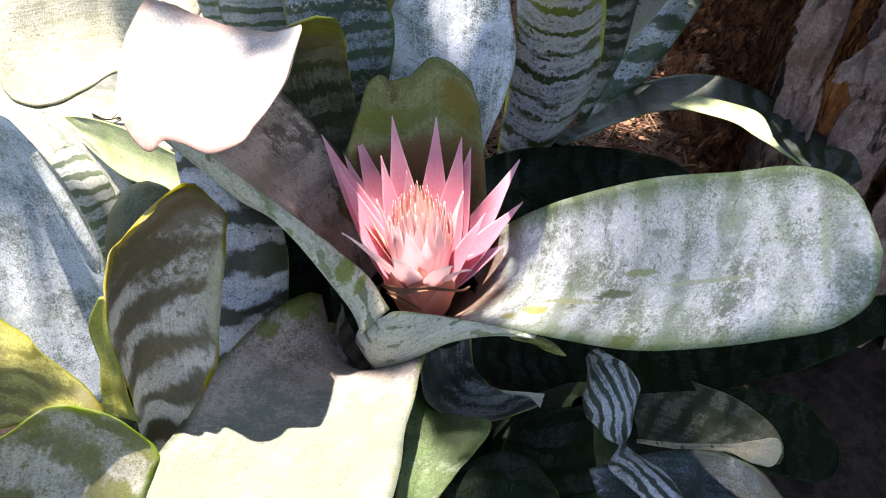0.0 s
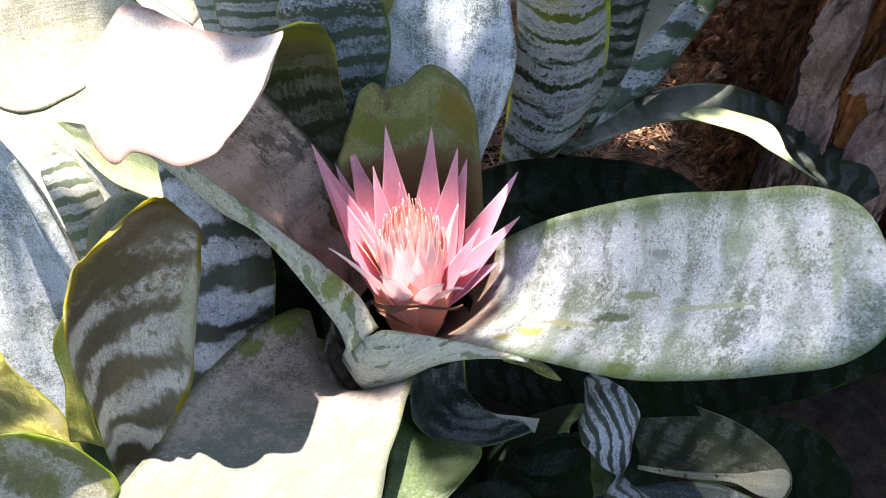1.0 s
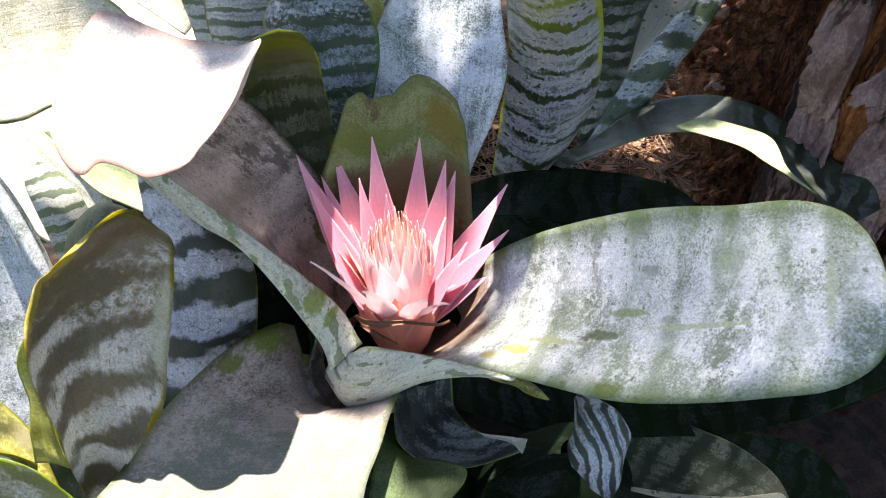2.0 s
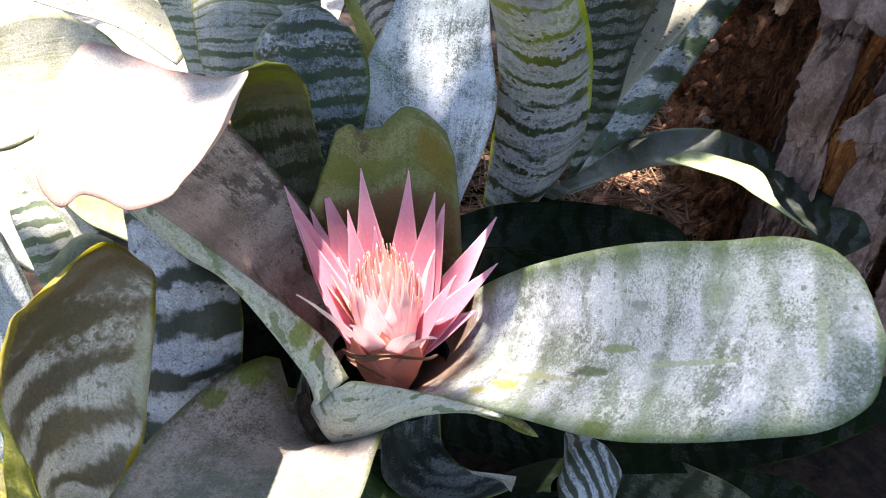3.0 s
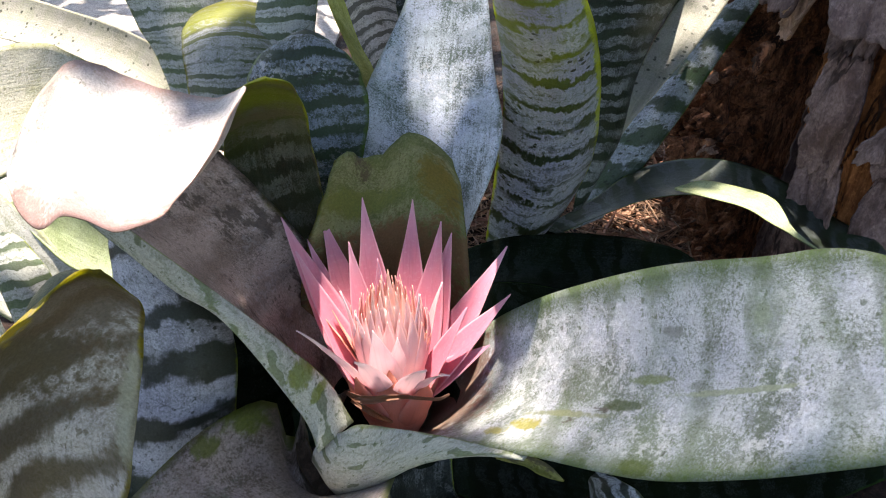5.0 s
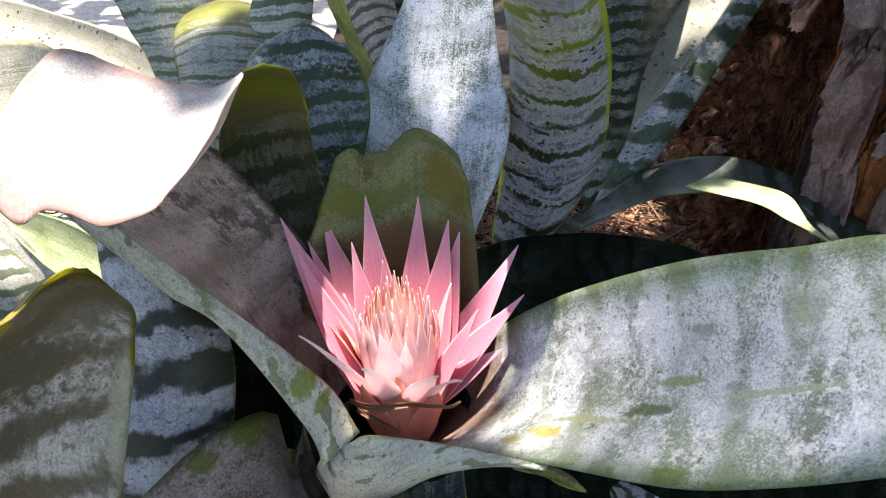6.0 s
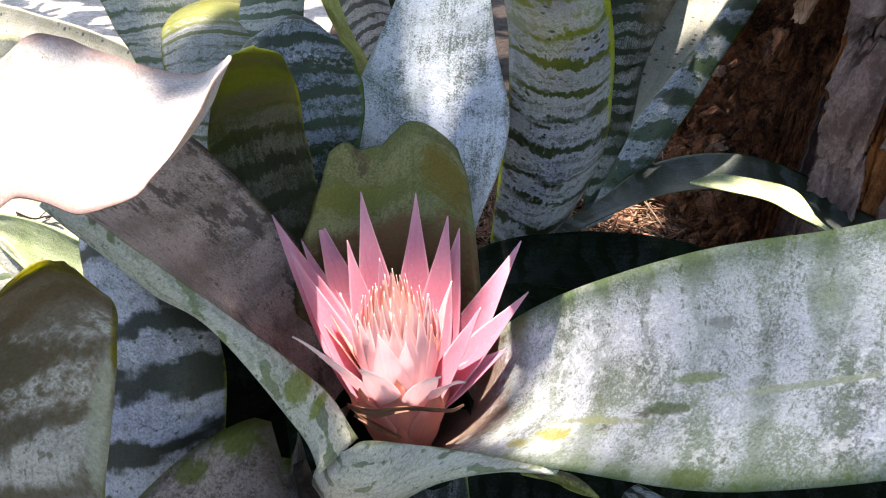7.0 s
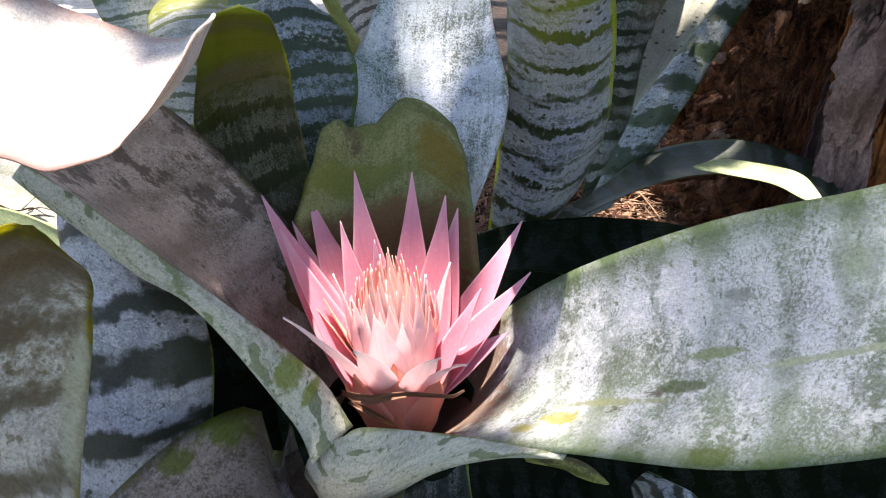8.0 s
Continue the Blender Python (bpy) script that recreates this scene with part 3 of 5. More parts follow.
def build_path():
    """A worn pale path beyond the bed, with a rounded, uneven edge."""
    n, m = 60, 14
    verts = []
    for lift in (0.022, -0.03):
        for i in range(n + 1):
            x = -3.0 + 2.82 * i / n
            edge = 0.86 - 0.05 * (x + 0.5) + 0.02 * noise.noise((x * 6, 3, 0)) + 0.006 * noise.noise((x * 30, 3, 1))
            for j in range(m + 1):
                y = edge + 1.5 * (j / m) ** 1.6
                drop = 0.018 * max(0.0, 1 - j / 1.5) + 0.018 * max(0.0, 1 - (n - i) / 1.5)
                verts.append((x, y, lift - drop * (lift > 0) + 0.004 * noise.noise((x * 7, y * 7, 2)) + 0.0015 * noise.noise((x * 60, y * 60, 2))))
    size = (n + 1) * (m + 1)
    faces = []
    for i in range(n):
        for j in range(m):
            a = i * (m + 1) + j
            faces += [(a, a + m + 1, a + m + 2, a + 1), (size + a, size + a + 1, size + a + m + 2, size + a + m + 1)]
    ring = [i * (m + 1) for i in range(n + 1)] + [n * (m + 1) + j for j in range(1, m + 1)] + [i * (m + 1) + m for i in range(n - 1, -1, -1)] + [j for j in range(m - 1, 0, -1)]
    faces += [(ring[k], ring[(k + 1) % len(ring)], size + ring[(k + 1) % len(ring)], size + ring[k]) for k in range(len(ring))]
    return tagged(mesh_object("path", verts, faces, path_mat), "pale worn gravelly path in full sun behind the bed", "path", kind="structure")


build_path()


def litter_spot(rnd):
    """The litter lies between the trunk and the plants and on the open ground beyond, not under the leaves."""
    while True:
        x, y = rnd.uniform(-0.6, 0.5), rnd.uniform(0.5, 1.1)
        if (y > 0.62 + 0.25 * max(0, 0.1 - x) and (x > -0.16 or y < 0.86)) or x > 0.12:
            return x, y


def build_chips(count, seed):
    rnd = random.Random(seed)
    verts, faces = [], []
    for _ in range(count):
        x, y = litter_spot(rnd)
        l, w, t = rnd.uniform(0.006, 0.026), rnd.uniform(0.003, 0.012), rnd.uniform(0.001, 0.003)
        if rnd.random() < 0.25:
            l, w = rnd.uniform(0.025, 0.055), rnd.uniform(0.0015, 0.004)
        m = pose(x, y, ground_height(x, y) + rnd.uniform(0.002, 0.010), rnd.gauss(0, 14), rnd.gauss(0, 14), rnd.uniform(0, 360))
        b = len(verts)
        out = [(math.cos(6.283 * i / 6 + 0.4) * l * rnd.uniform(0.75, 1.1), math.sin(6.283 * i / 6 + 0.4) * w * rnd.uniform(0.7, 1.15)) for i in range(6)]
        bend = rnd.uniform(-6, 10)
        verts += [m @ Vector((p, q, t + bend * p * p)) for p, q in out] + [m @ Vector((p, q, bend * p * p)) for p, q in out]
        faces += [tuple(b + i for i in range(6)), tuple(b + 6 + i for i in range(5, -1, -1))]
        faces += [(b + i, b + 6 + i, b + 6 + (i + 1) % 6, b + (i + 1) % 6) for i in range(6)]
    return tagged(mesh_object("bark_litter", verts, faces, chip_mat, smooth=False), "reddish-brown bark chips strewn over the soil", "bark litter", kind="stuff")


def build_needles(count, seed):
    rnd = random.Random(seed)
    verts, faces = [], []
    for _ in range(count):
        x, y = litter_spot(rnd)
        l, r = rnd.uniform(0.02, 0.085), rnd.uniform(0.0004, 0.0011)
        m = pose(x, y, ground_height(x, y) + rnd.uniform(0.004, 0.018), 0, rnd.gauss(0, 9), rnd.uniform(0, 360))
        bow = rnd.uniform(-3, 3)
        b = len(verts)
        for k in range(5):
            p = (k / 4 - 0.5) * l
            for a in range(3):
                verts.append(m @ Vector((p, bow * p * p + r * math.cos(a * 2.094), r * math.sin(a * 2.094))))
        faces += [(b + k * 3 + a, b + k * 3 + (a + 1) % 3, b + k * 3 + 3 + (a + 1) % 3, b + k * 3 + 3 + a) for k in range(4) for a in range(3)]
    return tagged(mesh_object("needle_litter", verts, faces, needle_mat), "dry tan needles and twigs lying on the soil", "needle litter", kind="stuff")


build_chips(1300, 4)
build_needles(6000, 5)

# ---- tree ----
TREE = (0.52, 0.72, 0.0)
tree = thing("tree", TREE, "old tree with flaking grey-pink bark and a crumbling red-brown root flare", "tree")


def trunk_radius(a, z):
    """a: degrees round the axis."""
    base = np.interp(a, [0, 150, 176, 197, 206, 211, 218, 222, 228, 250, 290, 360], [0.25, 0.25, 0.245, 0.272, 0.270, 0.195, 0.19, 0.300, 0.312, 0.29, 0.25, 0.25])
    flare = np.interp(a, [170, 185, 205, 218, 260], [-0.02, -0.045, -0.04, 0.01, 0.02]) * math.exp(-max(z, 0) / 0.06) + 0.015 * math.exp(-max(z, 0) / 0.3)
    lean = 0.02 * (0.23 - z)
    rough = 0.010 * noise.noise((a * 0.12, z * 9, 3)) + 0.006 * noise.noise((a * 0.4, z * 24, 4))
    if 160 < a < 215:
        q = (base * math.cos(radians(a)), base * math.sin(radians(a)), z)
        near, far = noise.voronoi((q[0] * 34 + 0.5 * noise.noise((z * 30, a, 1)), q[1] * 34, q[2] * 46))[0][:2]
        small = noise.voronoi((q[0] * 95, q[1] * 95, q[2] * 120))[0]
        rough += 0.034 * min(far - near, 0.55) + 0.013 * min(small[1] - small[0], 0.5) - 0.016
        rough += 0.030 * abs(noise.noise((a * 0.20, z * 17, 7))) + 0.016 * abs(noise.noise((a * 0.7, z * 42, 8))) + 0.006 * noise.noise((a * 1.7, z * 95, 6)) - 0.016 * abs(noise.noise((a * 0.45, z * 6, 9)))
    return base + flare + lean + rough


def build_trunk():
    angles = np.concatenate([np.linspace(0, 148, 20), np.linspace(150, 262, 330), np.linspace(266, 356, 14)])
    heights = np.concatenate([np.linspace(-0.03, 0.62, 260), np.linspace(0.68, 3.2, 26)])
    verts = []
    for z in heights:
        for a in angles:
            r = trunk_radius(a, z) * np.interp(z, [0.62, 1.5, 2.2, 3.2], [1.0, 0.9, 0.55, 0.12])
            verts.append((TREE[0] + r * math.cos(radians(a)), TREE[1] + r * math.sin(radians(a)), z))
    m = len(angles)
    faces = [(j * m + i, j * m + (i + 1) % m, (j + 1) * m + (i + 1) % m, (j + 1) * m + i) for j in range(len(heights) - 1) for i in range(m)]
    faces.append(tuple(range((len(heights) - 1) * m, len(heights) * m)))
    return mesh_object("trunk", verts, faces, bark_raw, tree, "crumbling red-brown trunk with deep furrows")


build_trunk()


def bark_piece(a0, a1, z0, z1, lift, seed, mat, name="bark_plate", skew=0.0, curl=0.0, n=44, k=30):
    """A slab of bark that follows the trunk, with a torn outline."""
    verts, faces = [], []
    for side in (0, 1):
        for j in range(n + 1):
            v = j / n
            for i in range(k + 1):
                u = i / k
                wob = lambda q, s: 0.16 * noise.noise((q * 4.0, seed * 3.1 + s, 0)) + 0.10 * noise.noise((q * 13.0, seed * 3.1 + s, 4)) + 0.05 * noise.noise((q * 37.0, seed * 3.1 + s, 8))
                uu = (u - 0.5) * (1 + wob(v, 1) if u < 0.5 else 1 + wob(v, 2)) * (1 - 0.25 * abs(2 * v - 1) ** 3) + 0.5
                vv = (v - 0.5) * (1 + (wob(u, 5) if v < 0.5 else wob(u, 7))) + 0.5
                a = a0 + (a1 - a0) * uu + skew * (vv - 0.5)
                z = z0 + (z1 - z0) * vv
                smooth = np.interp(a, [150, 176, 197, 207, 217, 226, 250, 290], [0.25, 0.245, 0.272, 0.29, 0.318, 0.335, 0.30, 0.25])
                r = smooth + 0.01 * math.exp(-max(z, 0) / 0.06) + 0.015 * math.exp(-max(z, 0) / 0.3) + 0.02 * (0.23 - z)
                fissure = abs(noise.noise((a * 0.25, z * 9, seed + 5)))
                r += lift - 0.004 * max(0.0, 0.06 - fissure) / 0.06 * (1 - side) + 0.006 * abs(2 * uu - 1) ** 6 + 0.004 * noise.noise((a * 0.2, z * 14, seed)) + 0.0022 * noise.noise((a * 0.8, z * 40, seed)) + 0.0010 * noise.noise((a * 2.6, z * 140, seed)) + curl * (2 * uu - 1) ** 2 - side * 0.006
                verts.append((TREE[0] + r * math.cos(radians(a)), TREE[1] + r * math.sin(radians(a)), z))
    m, size = k + 1, (n + 1) * (k + 1)
    for j in range(n):
        for i in range(k):
            q = j * m + i
            faces.append((q, q + 1, q + m + 1, q + m))
            faces.append((size + q, size + q + m, size + q + m + 1, size + q + 1))
    ring = list(range(m)) + [j * m + k for j in range(1, n + 1)] + [n * m + i for i in range(k - 1, -1, -1)] + [j * m for j in range(n - 1, 0, -1)]
    for q, p in enumerate(ring):
        b = ring[(q + 1) % len(ring)]
        faces.append((b, p, size + p, size + b))
    return mesh_object(name, verts, faces, mat, tree)


PLATES = [(221.0, 226.6, 0.09, 0.215, 0.014, 1, -1), (220.2, 225.6, 0.205, 0.285, 0.016, 9, 0), (219.5, 226.5, 0.28, 0.62, 0.012, 2, 2), (221.5, 227.2, -0.02, 0.10, 0.016, 15, -1), (227.6, 234.5, 0.06, 0.225, 0.015, 3, 1), (228.2, 236, 0.218, 0.33, 0.022, 10, 1), (227.5, 237, 0.325, 0.62, 0.014, 16, 2), (228, 236, -0.02, 0.07, 0.012, 17, 0), (235.5, 244, -0.01, 0.19, 0.014, 4, 2), (237, 247, 0.185, 0.42, 0.016, 5, 3), (245, 256, 0.0, 0.24, 0.012, 6, 3), (248, 260, 0.23, 0.5, 0.012, 7, 3), (257, 274, 0.0, 0.5, 0.012, 8, 4)]
for a0, a1, z0, z1, lift, sd, skew in PLATES:
    bark_piece(a0, a1, z0, z1, lift, sd, bark_plate, skew=skew)
for a0, a1, z0, z1, lift, sd in ((225, 228.6, 0.165, 0.30, 0.002, 31), (218.5, 221.5, 0.22, 0.33, -0.006, 32), (226.6, 229.4, 0.27, 0.42, 0.004, 33)):
    bark_piece(a0, a1, z0, z1, lift, sd, bark_inner, "inner_bark")
# loose flakes that stand off the trunk
bark_piece(208.5, 218.8, 0.298, 0.42, 0.030, 11, bark_flake, "bark_flake", 5, 0.008)
bark_piece(217.8, 231, 0.300, 0.42, 0.032, 12, bark_flake, "bark_flake", -4, 0.008)
# Small flake in pale wood colour, in place of sunlight on it.
bark_piece(214.6, 216.6, 0.282, 0.315, 0.026, 13, wood_chip, "bark_flake", 2.5, 0.002)
bark_piece(228.5, 234, 0.235, 0.285, 0.036, 14, bark_flake, "bark_flake", 4, 0.006)
# fibrous strips in the cavity
for k, (a, z0, z1, lift) in enumerate(((209.5, 0.10, 0.225, -0.030), (212.0, 0.07, 0.235, -0.028), (214.2, 0.06, 0.250, -0.030), (216.4, 0.08, 0.245, -0.022), (218.3, 0.10, 0.265, -0.010))):
    bark_piece(a, a + 1.5, z0, z1, lift, 40 + k, bark_flake if k > 2 else bark_raw, "bark_strip", 1.5 - 0.8 * (k % 3), 0.003)
# crumbs and chips on the rotten wood
rnd = random.Random(21)
for k in range(34):
    a, z, s = rnd.uniform(184, 210), rnd.uniform(0.05, 0.27), rnd.uniform(0.006, 0.018)
    bark_piece(a, a + s * 190, z, z + s * rnd.uniform(0.8, 1.8), 0.012 + rnd.uniform(0, 0.016), 60 + k, bark_raw, "bark_crumb", rnd.uniform(-3, 3), rnd.uniform(-0.004, 0.006), 10, 8)
for k, (a, z, w, h) in enumerate(((202.4, 0.152, 0.7, 0.012), (204.8, 0.168, 0.6, 0.006), (199.4, 0.215, 0.6, 0.006))):
    bark_piece(a, a + w, z, z + h, 0.020, 100 + k, wood_chip, "wood_chip", -1.5, 0.001, 10, 8)


def build_limb(way, thick, seed):
    """A limb that carries the crown. way: points from the trunk outward."""
    n, k = 48, 10
    path = spline(way, np.linspace(0, 1, n + 1))
    verts = []
    for j, p in enumerate(path):
        d = Vector(path[min(j + 1, n)] - path[max(j - 1, 0)]).normalized()
        side = d.cross(Vector((0, 0, 1))).normalized()
        up = side.cross(d)
        r = thick * (1 - 0.85 * j / n) * (1 + 0.15 * noise.noise((j * 0.3, seed, 0)))
        verts += [Vector(p) + side * (r * math.cos(6.2832 * i / k)) + up * (r * math.sin(6.2832 * i / k)) for i in range(k)]
    faces = [(j * k + i, j * k + (i + 1) % k, (j + 1) * k + (i + 1) % k, (j + 1) * k + i) for j in range(n) for i in range(k)]
    return mesh_object("limb", verts, faces, bark_plate, tree, "bare limb below the crown")


def aloft(x, y, z):
    """The place at height z whose shadow line meets x, y."""
    return tuple(Vector((x, y, 0.25)) + TO_SUN * ((z - 0.25) / TO_SUN.z))


build_limb([(0.52, 0.72, 1.35), aloft(0.42, 0.10, 1.55), aloft(0.15, 0.02, 1.70), aloft(-0.15, -0.02, 1.78), aloft(-0.40, 0.04, 1.80)], 0.035, 1)
build_limb([(0.52, 0.72, 1.45), aloft(0.44, 0.35, 1.60), aloft(0.41, 0.60, 1.70), aloft(0.36, 0.88, 1.75), aloft(0.15, 1.02, 1.80)], 0.032, 2)
build_limb([(0.52, 0.72, 1.75), (0.95, 0.60, 2.15), (1.5, 0.45, 2.35), (2.3, 0.3, 2.2)], 0.05, 3)
build_limb([(0.52, 0.72, 1.95), (0.75, 1.3, 2.4), (0.9, 2.0, 2.5), (0.9, 2.7, 2.2)], 0.05, 4)
build_limb([(0.52, 0.72, 2.05), (0.6, 0.1, 2.5), (0.55, -0.7, 2.7), (0.4, -1.6, 2.3)], 0.05, 5)


def build_crown():
    """The unseen crown overhead, a broken sheet of small leaves with gaps placed where sun should fall."""
    rnd = random.Random(12)
    verts, faces = [], []
    gaps = [(-0.100, 0.236, 0.090, 0.058, 0.0), (-0.06, 0.155, 0.085, 0.07, 0.0), (-0.025, 0.235, 0.045, 0.04, 0.0), (-0.014, 0.333, 0.040, 0.046, 0.0), (0.030, 0.345, 0.022, 0.022, 0.0), (0.056, 0.280, 0.042, 0.034, -0.6), (0.070, 0.312, 0.034, 0.028, 0.0),
            (-0.36, 0.50, 0.19, 0.22, 0.0), (-0.215, 0.28, 0.05, 0.04, 0.0), (-0.068, 0.330, 0.030, 0.025, 0.0), (0.215, 0.478, 0.06, 0.029, -0.3), (0.213, 0.845, 0.052, 0.044, 0.0), (0.102, 0.232, 0.098, 0.050, -0.78), (0.204, 0.566, 0.042, 0.024, 0.58), (0.018, 0.492, 0.045, 0.050, 0.0), (0.066, 0.375, 0.032, 0.034, 0.0),
            (-0.15, 0.15, 0.05, 0.045, 0.0), (0.172, 0.289, 0.041, 0.029, 0.0), (0.24, 0.29, 0.03, 0.03, 0.0), (-0.22, 0.61, 0.10, 0.06, 0.0), (-0.3, 1.0, 0.28, 0.2, 0.0), (0.255, 0.679, 0.028, 0.028, 0.0)]
    def clear(x, y):
        return any(((x - gx) * math.cos(ga) + (y - gy) * math.sin(ga)) ** 2 / rx ** 2 + ((y - gy) * math.cos(ga) - (x - gx) * math.sin(ga)) ** 2 / ry ** 2 < 1 for gx, gy, rx, ry, ga in gaps)

    def add(at, l, w, tilt):
        m = Matrix.Translation(at) @ pose(0, 0, 0, rnd.gauss(0, tilt), rnd.gauss(0, tilt), rnd.uniform(0, 360))
        b = len(verts)
        verts.extend(m @ Vector(p) for p in ((-l, 0, 0), (0, -w, 0.003), (l, 0, -0.004), (0, w, 0.003)))
        faces.append((b, b + 1, b + 2, b + 3))

    for _ in range(28500):
        x, y, z = rnd.uniform(-0.65, 0.85), rnd.uniform(-0.35, 1.25), rnd.uniform(1.5, 1.9)
        rim = ((x - 0.1) / 0.75) ** 2 + ((y - 0.45) / 0.8) ** 2 + 0.25 * noise.noise((x * 4, y * 4, 0))
        if rim < 1 and not clear(x, y):
            add(Vector((x, y, 0.25)) + TO_SUN * ((z - 0.25) / TO_SUN.z), rnd.uniform(0.02, 0.035), rnd.uniform(0.008, 0.014), 25)
    # added leaves, thinner and far up, that weaken the sun on the silvery leaves
    for _ in range(640):
        x, y, z = rnd.uniform(0.03, 0.30), rnd.uniform(0.06, 0.33), rnd.uniform(6.0, 7.5)
        if (x - 0.044) ** 2 + (y - 0.284) ** 2 > 0.022 ** 2:
            add(Vector((x, y, 0.25)) + TO_SUN * ((z - 0.25) / TO_SUN.z), rnd.uniform(0.012, 0.02), rnd.uniform(0.005, 0.009), 25)
    for _ in range(75):
        x, y, z = rnd.uniform(-0.04, 0.07), rnd.uniform(0.42, 0.55), rnd.uniform(6.0, 7.5)
        add(Vector((x, y, 0.25)) + TO_SUN * ((z - 0.25) / TO_SUN.z), rnd.uniform(0.012, 0.02), rnd.uniform(0.005, 0.009), 25)
    # an added outer crown, lower round the bed, that holds back skylight
    for _ in range(9000):
        a, e = rnd.uniform(0, 6.2832), radians(rnd.uniform(12, 80))
        r = rnd.uniform(2.2, 3.0)
        at = Vector((0.3 + r * math.cos(a) * math.cos(e), 0.4 + r * math.sin(a) * math.cos(e), r * math.sin(e)))
        g = at - TO_SUN * ((at.z - 0.25) / TO_SUN.z)
        if abs(g.x) > 1.0 or abs(g.y - 0.3) > 0.9:
            add(at, rnd.uniform(0.05, 0.10), rnd.uniform(0.02, 0.04), 50)
    return mesh_object("crown", verts, faces, crown_mat, tree, "unseen leafy crown with gaps placed for sunlit spots", smooth=False)


build_crown()

# ---- bromeliads ----
BED = "bromeliads in the bed"
main_plant = thing("bromeliad", (-0.012, 0.30, 0.0), "flowering bromeliad with a pink flower head and broad silvery leaves", "bromeliad", BED)
left_plant = thing("bromeliad", (-0.20, 0.24, 0.0), "bromeliad with brown-banded and yellow-rimmed leaves", "bromeliad", BED)
rear_plant = thing("bromeliad", (-0.12, 0.52, 0.0), "bromeliad with pale upright cross-banded leaves", "bromeliad", BED)
right_plant = thing("bromeliad", (0.09, 0.50, 0.0), "bromeliad with stout green-banded leaves beside the tree trunk", "bromeliad", BED)
front_plant = thing("bromeliad", (0.10, 0.27, 0.0), "dark low bromeliad with twisted striped leaves in shade", "bromeliad", BED)

leaf_A = leaf("leaf", main_plant, leaf_silver, [(-0.0213, 0.3049, 0.128, 0.0398, -111, 12, -0.012), (0.0061, 0.2965, 0.16, 0.0427, -125, 6, -0.016), (0.0329, 0.2924, 0.1845, 0.0375, -113, -9, -0.016), (0.0627, 0.2796, 0.2097, 0.0397, -110, -24, -0.014), (0.0955, 0.2465, 0.2452, 0.0434, -106, -23, -0.01), (0.1206, 0.2217, 0.2736, 0.0385, -104, -27, -0.007), (0.1392, 0.2053, 0.2942, 0.0342, -102, -26, -0.004), (0.1504, 0.1958, 0.3039, 0.0237, -100, -22, -0.002), (0.1551, 0.1916, 0.3065, 0.0062, -102, -13, -0.0)], "broad silver-green blotched leaf arching outward", tip=0.12)
lip_A = leaf("margin", leaf_A, leaf_streak, [(-0.0470, 0.2690, 0.1757, 0.0099, -158, -66, 0.0040), (-0.0379, 0.2581, 0.1719, 0.0213, -141, -79, 0.0100), (-0.0208, 0.2538, 0.1766, 0.0210, -159, -78, 0.0100), (0.0035, 0.2516, 0.1927, 0.0098, -162, -60, 0.0050), (0.0266, 0.2471, 0.2004, 0.0039, -171, -44, 0.0020), (0.0450, 0.2405, 0.2043, 0.0016, 169, -52, 0.0010)], "rolled pale margin with green streaks")
leaf_B = leaf("leaf", main_plant, leaf_brown, [(-0.0397, 0.3046, 0.1653, 0.0315, -89, 24, 0.0120), (-0.0613, 0.3211, 0.1855, 0.0318, -84, 12, 0.0160), (-0.0807, 0.3365, 0.2135, 0.0392, -102, 12, 0.0160), (-0.0988, 0.3407, 0.2378, 0.0431, -106, 13, 0.0140), (-0.1162, 0.3418, 0.2607, 0.0468, -106, 14, 0.0120), (-0.1320, 0.3438, 0.2793, 0.0476, -105, 12, 0.0100), (-0.1397, 0.3429, 0.2968, 0.0408, -101, 12, 0.0060)], "dull brownish-grey scurfy leaf in shade", tip=0.15)
lip_B = leaf("margin", leaf_B, leaf_streak_marked, [(-0.0358, 0.2693, 0.1854, 0.0105, -135, -11, -0.0030), (-0.0489, 0.2834, 0.1983, 0.0096, -130, -34, -0.0040), (-0.0790, 0.2937, 0.2328, 0.0049, -148, -7, -0.0020), (-0.1022, 0.2948, 0.2530, 0.0058, -159, -58, -0.0030), (-0.1233, 0.2960, 0.2757, 0.0060, 163, -53, -0.0020), (-0.1349, 0.2967, 0.2889, 0.0046, 159, -43, -0.0010)], "pale striped outer margin")
leaf_C = leaf("leaf", main_plant, leaf_green, [(-0.0614, 0.3787, 0.1742, 0.0239, 19, 46, -0.0040), (-0.0721, 0.3898, 0.2132, 0.0269, -9, 29, -0.0060), (-0.0771, 0.3905, 0.2546, 0.0325, -24, 23, -0.0060), (-0.0742, 0.3771, 0.2914, 0.0280, -26, 20, -0.0060), (-0.0642, 0.3394, 0.3230, 0.0152, -8, 6, -0.0040), (-0.0561, 0.3143, 0.3370, 0.0096, 49, -11, -0.0010)], "dark green leaf with glowing yellow-green rim, bent over at its end", tip=0.05)
